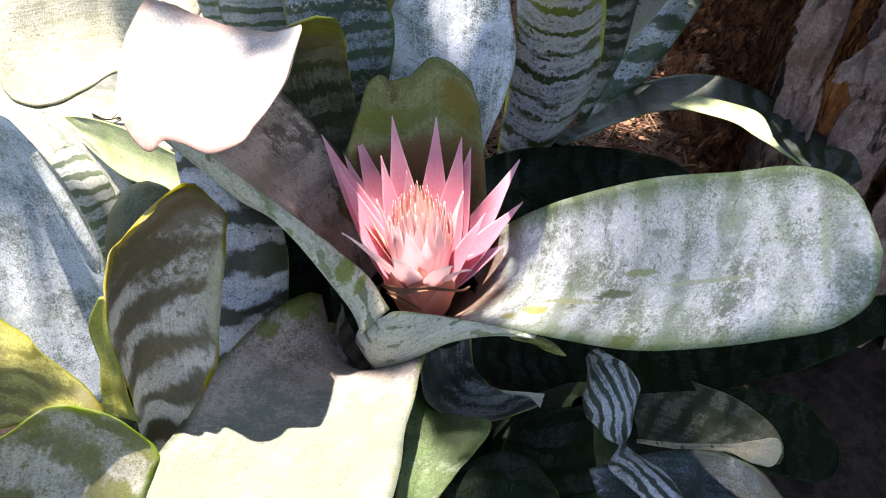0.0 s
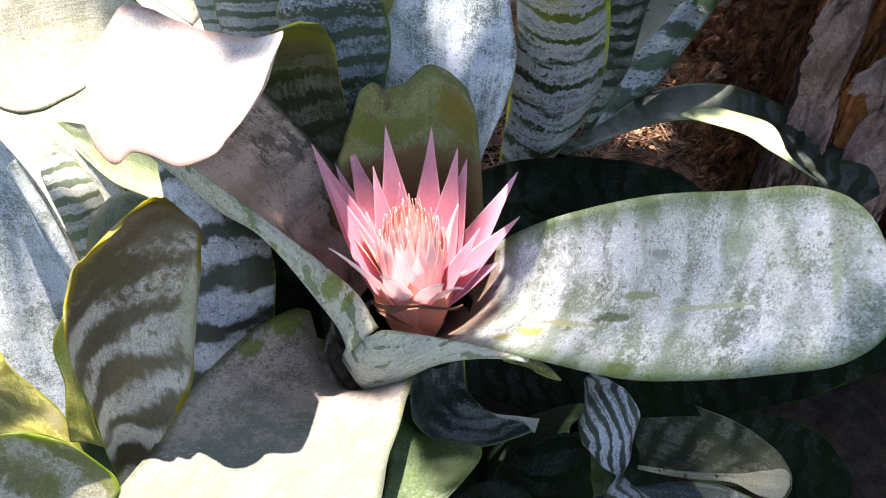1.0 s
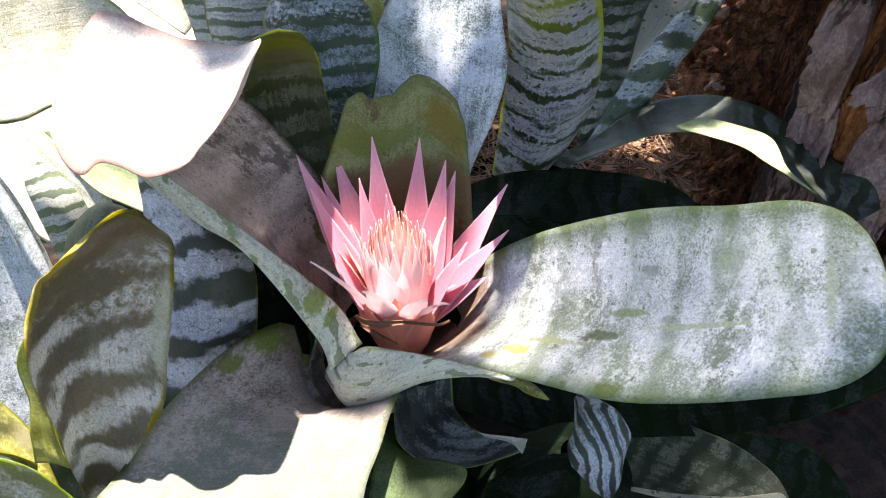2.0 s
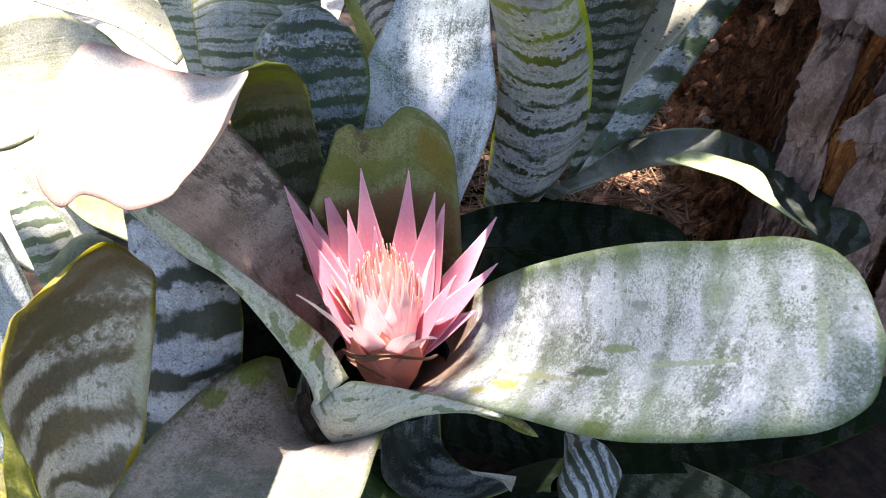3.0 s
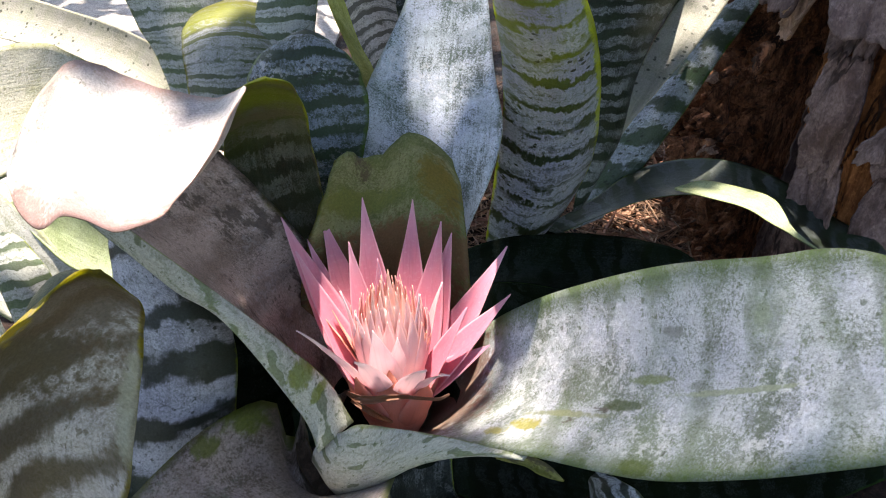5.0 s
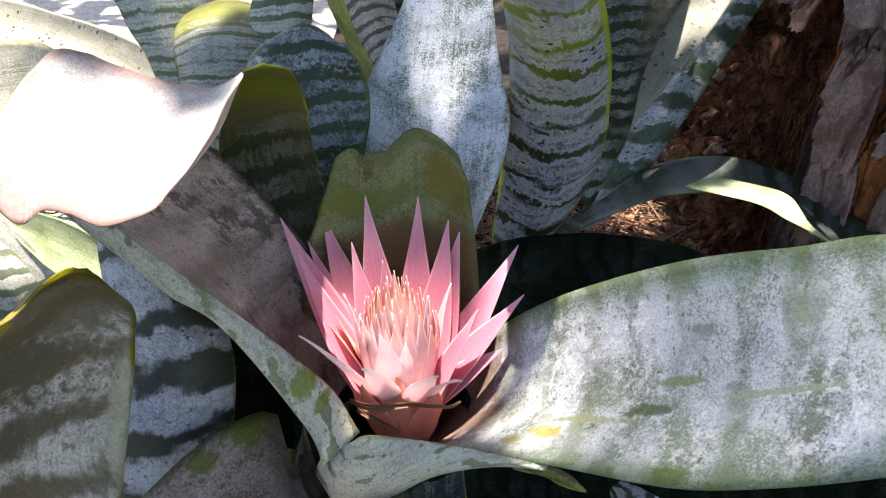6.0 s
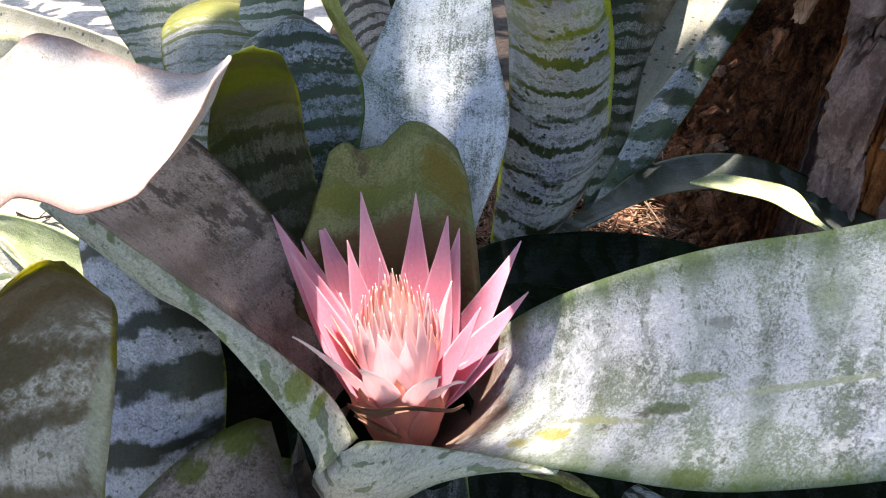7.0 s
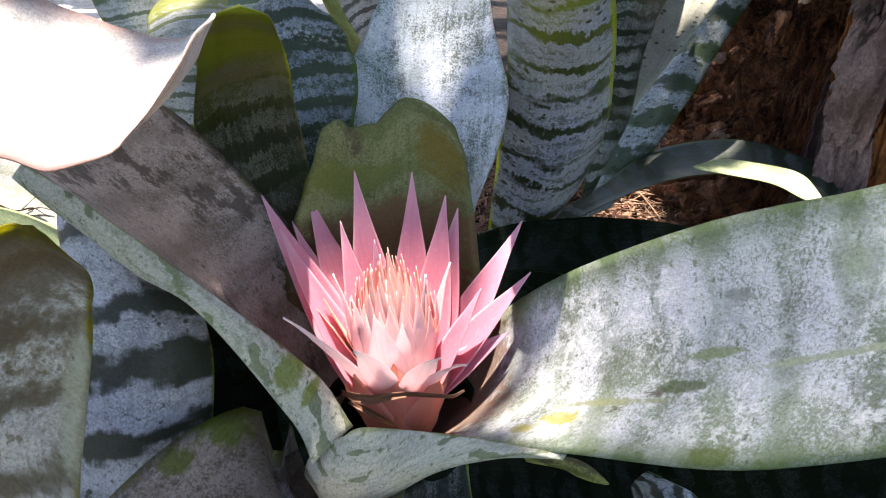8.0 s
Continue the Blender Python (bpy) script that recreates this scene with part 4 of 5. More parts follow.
flap_C = leaf("margin", leaf_C, leaf_pale, [(-0.0624, 0.3047, 0.337, 0.0016, -85.0, 0.0, 0.0), (-0.0655, 0.2992, 0.3316, 0.0245, -74.0, 14.0, 0.003), (-0.0697, 0.2956, 0.3248, 0.0365, -72.0, 9.0, 0.006), (-0.0781, 0.2916, 0.3188, 0.0378, -71.0, 1.0, 0.008), (-0.0891, 0.2859, 0.3161, 0.0382, -71.0, -9.0, 0.009), (-0.0985, 0.2801, 0.3177, 0.0439, -71.0, -11.0, 0.009), (-0.1087, 0.2821, 0.3187, 0.0464, -72.0, -13.0, 0.009), (-0.119, 0.2849, 0.3218, 0.0461, -72.0, -13.0, 0.008), (-0.1262, 0.2807, 0.3249, 0.0445, -71.0, -12.0, 0.006), (-0.1267, 0.2655, 0.3264, 0.0369, -70.0, -13.0, 0.004), (-0.1278, 0.2569, 0.3287, 0.0235, -70.0, -11.0, 0.002), (-0.1274, 0.2509, 0.3301, 0.0083, -69.0, -7.0, 0.001)], "pale folded blade")
leaf_D = leaf("leaf", main_plant, leaf_olive, [(-0.0176, 0.3343, 0.1462, 0.0196, 3, 4, -0.0100), (-0.0190, 0.3591, 0.1799, 0.0436, 2, -2, -0.0140), (-0.0191, 0.3769, 0.2126, 0.0436, 5, -1, -0.0140), (-0.0166, 0.3883, 0.2389, 0.0382, 8, -1, -0.0120), (-0.0155, 0.3928, 0.2581, 0.0326, 10, -2, -0.0090), (-0.0171, 0.3978, 0.2768, 0.0251, 13, -3, -0.0060)], "olive green leaf with a torn brown-edged end", cut=[(-1, 0.15), (-0.85, 0.11), (-0.72, 0.105), (-0.55, 0.15), (-0.38, 0.155), (-0.1, 0.135), (0.0, 0.1), (0.2, 0.05), (0.45, 0.025), (0.65, 0.035), (0.85, 0.08), (1, 0.17)])
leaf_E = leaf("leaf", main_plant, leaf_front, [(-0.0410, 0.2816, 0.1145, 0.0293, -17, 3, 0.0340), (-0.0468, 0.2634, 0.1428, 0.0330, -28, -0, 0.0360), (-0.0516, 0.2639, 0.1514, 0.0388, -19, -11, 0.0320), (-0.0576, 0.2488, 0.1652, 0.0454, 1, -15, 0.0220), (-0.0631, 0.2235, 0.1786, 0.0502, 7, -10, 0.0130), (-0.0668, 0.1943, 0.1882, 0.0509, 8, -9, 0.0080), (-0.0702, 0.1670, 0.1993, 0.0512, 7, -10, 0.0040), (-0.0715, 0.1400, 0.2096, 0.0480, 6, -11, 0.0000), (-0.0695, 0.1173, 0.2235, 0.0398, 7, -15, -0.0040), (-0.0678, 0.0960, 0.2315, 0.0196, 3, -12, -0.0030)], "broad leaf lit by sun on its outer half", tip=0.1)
fold_A = leaf("margin", leaf_A, leaf_sheath, [(-0.0570, 0.2892, 0.1597, 0.0052, -23, 44, 0.0010), (-0.0522, 0.2781, 0.1547, 0.0061, -13, 43, 0.0010), (-0.0426, 0.2680, 0.1479, 0.0054, 10, 54, 0.0010)], "red-brown inner fold")
scale_A = leaf("margin", leaf_A, dry_scale, [(-0.0338, 0.2935, 0.1891, 0.0008, -93, -58, -0.0010), (-0.0272, 0.2847, 0.1939, 0.0018, -93, -58, -0.0010), (-0.0212, 0.2842, 0.1931, 0.0019, -93, -58, -0.0010), (-0.0135, 0.2846, 0.1941, 0.0014, -93, -58, -0.0010), (-0.0059, 0.2847, 0.1947, 0.0009, -93, -58, -0.0010), (0.0026, 0.2862, 0.1921, 0.0008, -93, -58, -0.0010), (0.0096, 0.2901, 0.1875, 0.0008, -65, -55, -0.0010), (0.0150, 0.2935, 0.1871, 0.0005, -49, -50, -0.0000)], "dry brown scale curling under the flower head")
scale_A2 = leaf("margin", leaf_A, dry_scale, [(-0.0311, 0.2885, 0.1881, 0.0010, -155, -36, -0.0000), (-0.0244, 0.2850, 0.1866, 0.0013, -136, -49, -0.0010), (-0.0185, 0.2850, 0.1817, 0.0013, -127, -52, -0.0010), (-0.0126, 0.2883, 0.1737, 0.0007, -141, -46, -0.0000)], "dry brown scale across the flower base")

leaf_G = leaf("leaf", left_plant, leaf_band_brown, [(-0.134, 0.188, 0.165, 0.003, 0, 0, -0.003), (-0.1311, 0.1911, 0.1901, 0.005, 20, -20, -0.003), (-0.1258, 0.1941, 0.2172, 0.0154, 41, -49, -0.008), (-0.1245, 0.2016, 0.239, 0.0294, 54, -50, -0.012), (-0.1249, 0.2077, 0.2549, 0.0342, 62, -47, -0.013), (-0.1244, 0.2196, 0.2648, 0.0315, 57, -39, -0.013), (-0.1207, 0.2302, 0.277, 0.0267, 48, -27, -0.012), (-0.1167, 0.2362, 0.284, 0.0231, 43, -20, -0.011), (-0.1112, 0.2392, 0.2939, 0.0175, 46, -18, -0.009), (-0.1031, 0.234, 0.3038, 0.0104, 58, -26, -0.005)], "grey and brown banded leaf with an ochre rim", cut=[(-1, 0.05), (-0.75, 0.045), (-0.62, 0.04), (-0.5, -0.005), (0, -0.02), (0.6, -0.01), (0.85, 0.015), (1, 0.05)])
lip_G = leaf("margin", leaf_G, leaf_lime, [(-0.1341, 0.2040, 0.2704, 0.0023, -28, 8, 0.0010), (-0.1357, 0.1989, 0.2579, 0.0074, -29, 17, 0.0030), (-0.1339, 0.1925, 0.2441, 0.0068, -31, 13, 0.0030), (-0.1339, 0.1861, 0.2284, 0.0079, -24, -4, 0.0030), (-0.1334, 0.1822, 0.2202, 0.0090, -15, 8, 0.0020)], "pale lime curled margin")
leaf_H = leaf("leaf", left_plant, leaf_blue, [(-0.2064, 0.2484, 0.1315, 0.0261, 20, 21, -0.0080), (-0.2167, 0.2750, 0.1753, 0.0331, 13, 5, -0.0100), (-0.2230, 0.2972, 0.2095, 0.0390, 2, -9, -0.0100), (-0.2362, 0.3209, 0.2446, 0.0357, -2, -9, -0.0080), (-0.2472, 0.3383, 0.2670, 0.0251, -10, -11, -0.0040), (-0.2520, 0.3471, 0.2752, 0.0119, -18, -19, -0.0000)], "blue-grey leaf with mealy bloom", tip=0.1)
fold_H = leaf("margin", leaf_H, leaf_blue, [(-0.2156, 0.3188, 0.2587, 0.0035, 35.0, 33.0, -0.001), (-0.2012, 0.3027, 0.2423, 0.0045, 38.0, 34.0, -0.003), (-0.1899, 0.2901, 0.2252, 0.0051, 43.0, 37.0, -0.003), (-0.1834, 0.2836, 0.2075, 0.005, 50.0, 41.0, -0.001)], "raised fold beside the margin", tip=0.2)
leaf_I = leaf("leaf", left_plant, leaf_yellow, [(-0.1535, 0.1894, 0.1930, 0.0089, 156, 74, 0.0040), (-0.1695, 0.2003, 0.2024, 0.0123, -80, 23, 0.0060), (-0.1914, 0.2107, 0.1994, 0.0279, -68, 6, 0.0100), (-0.2156, 0.2158, 0.2013, 0.0408, -65, 3, 0.0100), (-0.2382, 0.2188, 0.2086, 0.0428, -61, 5, 0.0040)], "yellow-green sunlit leaf", tip=0.1)
leaf_J = leaf("leaf", left_plant, leaf_band_olive, [(-0.1476, 0.1266, 0.1800, 0.0167, 4, -9, -0.0080), (-0.1468, 0.1405, 0.2143, 0.0296, 10, -3, -0.0100), (-0.1417, 0.1513, 0.2331, 0.0332, 8, -7, -0.0100), (-0.1367, 0.1575, 0.2443, 0.0291, 7, -10, -0.0080), (-0.1343, 0.1597, 0.2534, 0.0174, 8, -14, -0.0040), (-0.1356, 0.1609, 0.2583, 0.0076, 5, -17, -0.0010)], "olive and grey banded leaf with a green rim", tip=0.06)
leaf_L = leaf("leaf", left_plant, leaf_zebra, [(-0.1257, 0.2503, 0.1034, 0.0270, 16, 2, 0.0080), (-0.1128, 0.2647, 0.1589, 0.0274, 20, 3, 0.0140), (-0.1092, 0.2833, 0.1990, 0.0265, 15, -5, 0.0160), (-0.1131, 0.3000, 0.2280, 0.0252, 9, -7, 0.0150), (-0.1220, 0.3163, 0.2484, 0.0210, -1, -10, 0.0120), (-0.1319, 0.3339, 0.2605, 0.0137, -1, -7, 0.0060), (-0.1336, 0.3443, 0.2668, 0.0061, -1, -8, 0.0020)], "dark leaf with bold black and white bands", tip=0.12)
# Added to fill the gap beside the banded leaf with darkness.
leaf_L2 = leaf("leaf", left_plant, leaf_shaded, [(-0.1022, 0.3044, 0.0786, 0.0361, 17, 18, 0.0060), (-0.0936, 0.3178, 0.1400, 0.0243, 16, 8, 0.0100), (-0.0948, 0.3355, 0.1802, 0.0176, 14, 3, 0.0080), (-0.0983, 0.3547, 0.2005, 0.0104, 18, -1, 0.0020)], "near-black leaf added to fill a shaded gap", tip=0.15)
leaf_M = leaf("leaf", left_plant, leaf_zebra_pale, [(-0.2296, 0.3872, 0.1159, 0.0195, 13, 14, 0.0040), (-0.2398, 0.3956, 0.1526, 0.0158, 23, 16, 0.0060), (-0.2483, 0.4045, 0.1772, 0.0156, 12, 7, 0.0060), (-0.2586, 0.4164, 0.1893, 0.0120, 13, 14, 0.0030), (-0.2610, 0.4244, 0.1937, 0.0041, 13, 14, -0.0000)], "small pale leaf with green bands", tip=0.1)
leaf_N = leaf("leaf", left_plant, leaf_round, [(-0.1681, 0.2844, 0.1738, 0.0229, 0, 0, 0.0100), (-0.1632, 0.2894, 0.2124, 0.0235, 0, 0, 0.0140), (-0.1617, 0.3023, 0.2325, 0.0220, 1, 1, 0.0120), (-0.1606, 0.3144, 0.2402, 0.0154, 2, 2, 0.0060), (-0.1605, 0.3218, 0.2396, 0.0069, 0, 0, -0.0000)], "dark rounded leaf", tip=0.1)
leaf_O = leaf("leaf", left_plant, leaf_lime_soft, [(-0.1569, 0.4160, 0.1455, 0.0181, -114, -45, 0.0030), (-0.1929, 0.4391, 0.1549, 0.0155, -101, -47, 0.0040), (-0.2424, 0.4654, 0.1602, 0.0186, -90, -48, 0.0040), (-0.2717, 0.4778, 0.1693, 0.0117, -82, -48, 0.0030), (-0.2921, 0.4845, 0.1782, 0.0026, -44, -38, 0.0000)], "light yellow-green narrow leaf in sun", tip=0.1)
leaf_P = leaf("leaf", left_plant, leaf_pale_olive, [(-0.1776, 0.4312, 0.2639, 0.0189, -118, -51, 0.0040), (-0.1994, 0.4300, 0.2750, 0.0282, -102, -46, 0.0060), (-0.2196, 0.4204, 0.2770, 0.0367, -90, -47, 0.0060), (-0.2420, 0.4051, 0.2759, 0.0371, -85, -47, 0.0040), (-0.2629, 0.3929, 0.2783, 0.0233, -77, -48, 0.0000)], "olive leaf, its sunlit part put in as paler colour", tip=0.1)
leaf_P2 = leaf("leaf", left_plant, leaf_pale_spot, [(-0.2113, 0.6305, 0.2041, 0.0185, -127, -40, 0.0040), (-0.2608, 0.6507, 0.2257, 0.0193, -126, -32, 0.0060), (-0.3199, 0.6637, 0.2405, 0.0218, -108, -33, 0.0060), (-0.3868, 0.6754, 0.2536, 0.0237, -92, -30, 0.0060), (-0.4528, 0.6910, 0.2695, 0.0190, -87, -32, 0.0020)], "pale sunlit leaf with dark mould spots", tip=0.1)
leaf_P3 = leaf("leaf", left_plant, leaf_sun_pale, [(-0.2169, 0.5080, 0.1386, 0.0263, -139, -36, 0.0060), (-0.2728, 0.5245, 0.1615, 0.0330, -125, -33, 0.0080), (-0.3363, 0.5311, 0.1765, 0.0394, -115, -30, 0.0080), (-0.3917, 0.5397, 0.1974, 0.0304, -92, -18, 0.0060), (-0.4353, 0.5455, 0.2028, 0.0198, -74, -16, 0.0010)], "pale leaf added to fill a sunlit area", tip=0.1)
leaf_P4 = leaf("leaf", left_plant, leaf_sun_pale, [(-0.2583, 0.4413, 0.1272, 0.0281, -157, -24, 0.0040), (-0.2992, 0.4614, 0.1541, 0.0323, -146, -21, 0.0060), (-0.3325, 0.4748, 0.1769, 0.0316, -130, -19, 0.0060), (-0.3741, 0.4843, 0.1917, 0.0290, -122, -21, 0.0030)], "pale leaf added to fill a sunlit area", tip=0.1)

leaf_X = leaf("leaf", rear_plant, leaf_zebra_pale, [(-0.1746, 0.5855, 0.1783, 0.0246, 0, 0, 0.0060), (-0.1871, 0.6041, 0.2346, 0.0270, 0, 0, 0.0080), (-0.1963, 0.6195, 0.2688, 0.0358, 3, 3, 0.0080), (-0.2032, 0.6364, 0.3037, 0.0402, 2, 3, 0.0060), (-0.2050, 0.6588, 0.3288, 0.0222, 0, 0, -0.0000)], "pale green banded upright leaf", tip=0.1)
leaf_W1 = leaf("leaf", rear_plant, leaf_zebra_tip, [(-0.1431, 0.5380, 0.1922, 0.0228, 0, 0, 0.0080), (-0.1473, 0.5488, 0.2321, 0.0299, 0, 0, 0.0120), (-0.1467, 0.5666, 0.2646, 0.0342, 2, 3, 0.0120), (-0.1515, 0.5949, 0.2769, 0.0318, 11, 3, 0.0080), (-0.1590, 0.6206, 0.2789, 0.0223, 14, 8, 0.0030)], "banded leaf with a yellow end", tip=0.05)
leaf_W2 = leaf("leaf", rear_plant, leaf_zebra_pale, [(-0.1088, 0.5746, 0.2313, 0.0219, 0, 0, 0.0060), (-0.1065, 0.5781, 0.2663, 0.0228, 0, 0, 0.0080), (-0.1026, 0.5909, 0.2955, 0.0221, 4, 5, 0.0080), (-0.1011, 0.6092, 0.3217, 0.0158, 3, 3, 0.0040)], "green banded upright leaf", tip=0.1)
leaf_W3 = leaf("leaf", rear_plant, leaf_zebra_tan, [(-0.0098, 0.4992, 0.2421, 0.0139, 21, 27, 0.0040), (-0.0280, 0.5374, 0.2682, 0.0170, 22, 28, 0.0080), (-0.0413, 0.5666, 0.2874, 0.0202, 10, 14, 0.0100), (-0.0481, 0.5927, 0.3046, 0.0239, 6, 9, 0.0080), (-0.0546, 0.6200, 0.3246, 0.0213, 4, 5, 0.0020)], "tan and dark banded upright leaf", tip=0.1)
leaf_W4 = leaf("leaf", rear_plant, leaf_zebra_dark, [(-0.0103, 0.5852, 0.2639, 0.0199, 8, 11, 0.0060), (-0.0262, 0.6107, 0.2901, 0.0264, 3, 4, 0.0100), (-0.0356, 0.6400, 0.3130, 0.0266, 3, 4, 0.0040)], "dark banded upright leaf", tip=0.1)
leaf_K = leaf("leaf", rear_plant, leaf_lime, [(-0.0316, 0.4600, 0.2583, 0.0032, 8, 11, -0.0000), (-0.0365, 0.4819, 0.2743, 0.0081, -20, -26, -0.0020), (-0.0467, 0.5014, 0.2883, 0.0088, -24, -30, -0.0020), (-0.0583, 0.5226, 0.3113, 0.0077, -17, -23, -0.0010), (-0.0688, 0.5418, 0.3317, 0.0046, 0, 0, -0.0000)], "narrow lime green leaf", tip=0.1)
leaf_Q = leaf("leaf", rear_plant, leaf_zebra_blue, [(-0.0547, 0.4114, 0.1991, 0.0179, 7, 10, 0.0060), (-0.0609, 0.4153, 0.2373, 0.0256, 3, 3, 0.0120), (-0.0636, 0.4248, 0.2719, 0.0333, 2, 3, 0.0140), (-0.0676, 0.4324, 0.2931, 0.0322, 2, 3, 0.0140), (-0.0666, 0.4408, 0.3072, 0.0230, 0, 0, 0.0100), (-0.0645, 0.4501, 0.3123, 0.0105, 0, 0, 0.0040)], "dark blue-green banded leaf with a rounded end", tip=0.06)

leaf_R = leaf("leaf", right_plant, leaf_silver_blue, [(0.0140, 0.3785, 0.1826, 0.0196, -49, 44, -0.0060), (0.0103, 0.3996, 0.2102, 0.0285, -38, 14, -0.0120), (0.0076, 0.4237, 0.2323, 0.0425, -28, 9, -0.0160), (0.0084, 0.4485, 0.2511, 0.0449, -21, 4, -0.0140), (0.0083, 0.4814, 0.2789, 0.0347, -9, 1, -0.0100), (0.0150, 0.5080, 0.3101, 0.0250, -5, 2, -0.0060), (0.0152, 0.5281, 0.3387, 0.0160, 0, 3, -0.0020)], "silver-blue leaf with mealy bloom and a creased margin", tip=0.12)
leaf_S = leaf("leaf", right_plant, leaf_zebra_green, [(0.0640, 0.4602, 0.1547, 0.0207, 4, 5, 0.0140), (0.0731, 0.4541, 0.1870, 0.0279, 1, 1, 0.0180), (0.0769, 0.4410, 0.2261, 0.0299, 0, 0, 0.0180), (0.0758, 0.4282, 0.2630, 0.0286, 1, 2, 0.0170), (0.0695, 0.4061, 0.3026, 0.0258, 4, 1, 0.0150), (0.0578, 0.3845, 0.3388, 0.0224, 3, -0, 0.0130), (0.0464, 0.3658, 0.3696, 0.0153, 4, -1, 0.0080)], "stout grey leaf with green cross bands and a yellow rim", tip=0.08)
leaf_T = leaf("leaf", right_plant, leaf_zebra_dark, [(0.1133, 0.4925, 0.1754, 0.0124, 57, 23, 0.0040), (0.1264, 0.5010, 0.2157, 0.0205, 40, -16, 0.0060), (0.1359, 0.5175, 0.2548, 0.0344, 51, -14, 0.0080), (0.1447, 0.5333, 0.2884, 0.0522, 47, -12, 0.0100), (0.1522, 0.5503, 0.3155, 0.0696, 43, -11, 0.0100), (0.1486, 0.5720, 0.3520, 0.0677, 47, -8, 0.0040)], "dark green grey-mottled upright leaf", tip=0.1)
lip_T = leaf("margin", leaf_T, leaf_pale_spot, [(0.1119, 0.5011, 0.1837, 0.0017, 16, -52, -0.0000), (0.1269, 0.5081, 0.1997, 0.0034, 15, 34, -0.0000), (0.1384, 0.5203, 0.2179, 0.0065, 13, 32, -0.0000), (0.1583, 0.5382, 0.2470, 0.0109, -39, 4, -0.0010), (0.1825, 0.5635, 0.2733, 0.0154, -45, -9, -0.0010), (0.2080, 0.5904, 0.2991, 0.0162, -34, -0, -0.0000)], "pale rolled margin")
leaf_U = leaf("leaf", right_plant, leaf_blue_blotch, [(0.1213, 0.5130, 0.1437, 0.0119, 3, 25, 0.0040), (0.1429, 0.5294, 0.1750, 0.0161, 2, 2, 0.0060), (0.1720, 0.5535, 0.2126, 0.0196, 1, 1, 0.0080), (0.2062, 0.5911, 0.2473, 0.0160, -17, 7, 0.0080), (0.2397, 0.6229, 0.2785, 0.0154, -37, 19, 0.0060), (0.2661, 0.6459, 0.3065, 0.0155, -43, 10, 0.0020)], "blue-green banded leaf", tip=0.1)
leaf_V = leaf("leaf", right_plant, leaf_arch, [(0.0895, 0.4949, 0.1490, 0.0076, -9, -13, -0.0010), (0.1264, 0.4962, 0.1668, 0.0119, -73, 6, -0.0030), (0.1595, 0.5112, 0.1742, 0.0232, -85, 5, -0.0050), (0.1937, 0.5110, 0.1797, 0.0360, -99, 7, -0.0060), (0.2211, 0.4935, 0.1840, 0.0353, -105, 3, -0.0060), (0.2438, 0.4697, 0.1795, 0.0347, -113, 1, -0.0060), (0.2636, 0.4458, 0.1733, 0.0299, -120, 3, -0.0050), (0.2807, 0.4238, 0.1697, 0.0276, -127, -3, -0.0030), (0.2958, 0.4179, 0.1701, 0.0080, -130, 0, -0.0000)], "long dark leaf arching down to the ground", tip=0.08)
# A sun patch on the blade, made as a separate light green strip.
sun_strip_V = leaf("margin", leaf_V, leaf_lime_soft, [(0.1694, 0.4764, 0.1952, 0.0013, -86, -6, -0.0000), (0.1915, 0.4798, 0.1919, 0.0131, -102, 4, -0.0010), (0.2128, 0.4653, 0.1938, 0.0139, -108, 2, -0.0010), (0.2262, 0.4511, 0.1924, 0.0122, -117, -7, -0.0010), (0.2341, 0.4295, 0.1896, 0.0043, -102, 2, -0.0000), (0.2471, 0.4160, 0.1843, 0.0023, -63, -7, -0.0000)], "light green strip added in place of a sun patch")
leaf_V2 = leaf("leaf", right_plant, leaf_shaded, [(-0.03, 0.445, 0.12, 0.012, -93, -13, -0.002), (0.039, 0.4232, 0.1681, 0.0172, -93, -13, -0.004), (0.093, 0.4157, 0.1732, 0.0286, -97, -3, -0.006), (0.1391, 0.4117, 0.1725, 0.0249, -101, -2, -0.006), (0.1699, 0.4024, 0.1769, 0.0159, -125, 2, -0.003)], "very dark low leaf", tip=0.15)

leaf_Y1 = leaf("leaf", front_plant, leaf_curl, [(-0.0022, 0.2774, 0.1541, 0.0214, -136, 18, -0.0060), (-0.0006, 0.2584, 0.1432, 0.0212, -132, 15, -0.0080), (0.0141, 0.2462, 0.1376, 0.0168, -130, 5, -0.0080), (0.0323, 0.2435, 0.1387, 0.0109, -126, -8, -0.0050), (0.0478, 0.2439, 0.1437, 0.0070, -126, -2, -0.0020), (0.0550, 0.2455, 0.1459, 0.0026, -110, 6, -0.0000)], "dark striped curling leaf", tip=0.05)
# Pale strip puts the sunlight on the leaf's end into colour.
lip_Y1 = leaf("margin", leaf_Y1, leaf_pale_spot, [(0.0329, 0.2500, 0.1486, 0.0016, -38, -11, -0.0000), (0.0455, 0.2463, 0.1500, 0.0022, -49, -9, -0.0010), (0.0544, 0.2431, 0.1493, 0.0040, -113, -31, -0.0010)], "pale end, its sunlight put into the colour")
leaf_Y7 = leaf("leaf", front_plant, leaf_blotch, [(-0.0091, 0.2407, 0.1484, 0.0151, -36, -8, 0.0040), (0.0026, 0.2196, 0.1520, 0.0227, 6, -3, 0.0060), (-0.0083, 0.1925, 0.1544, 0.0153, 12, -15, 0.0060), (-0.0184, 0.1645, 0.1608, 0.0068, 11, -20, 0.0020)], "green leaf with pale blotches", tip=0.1)
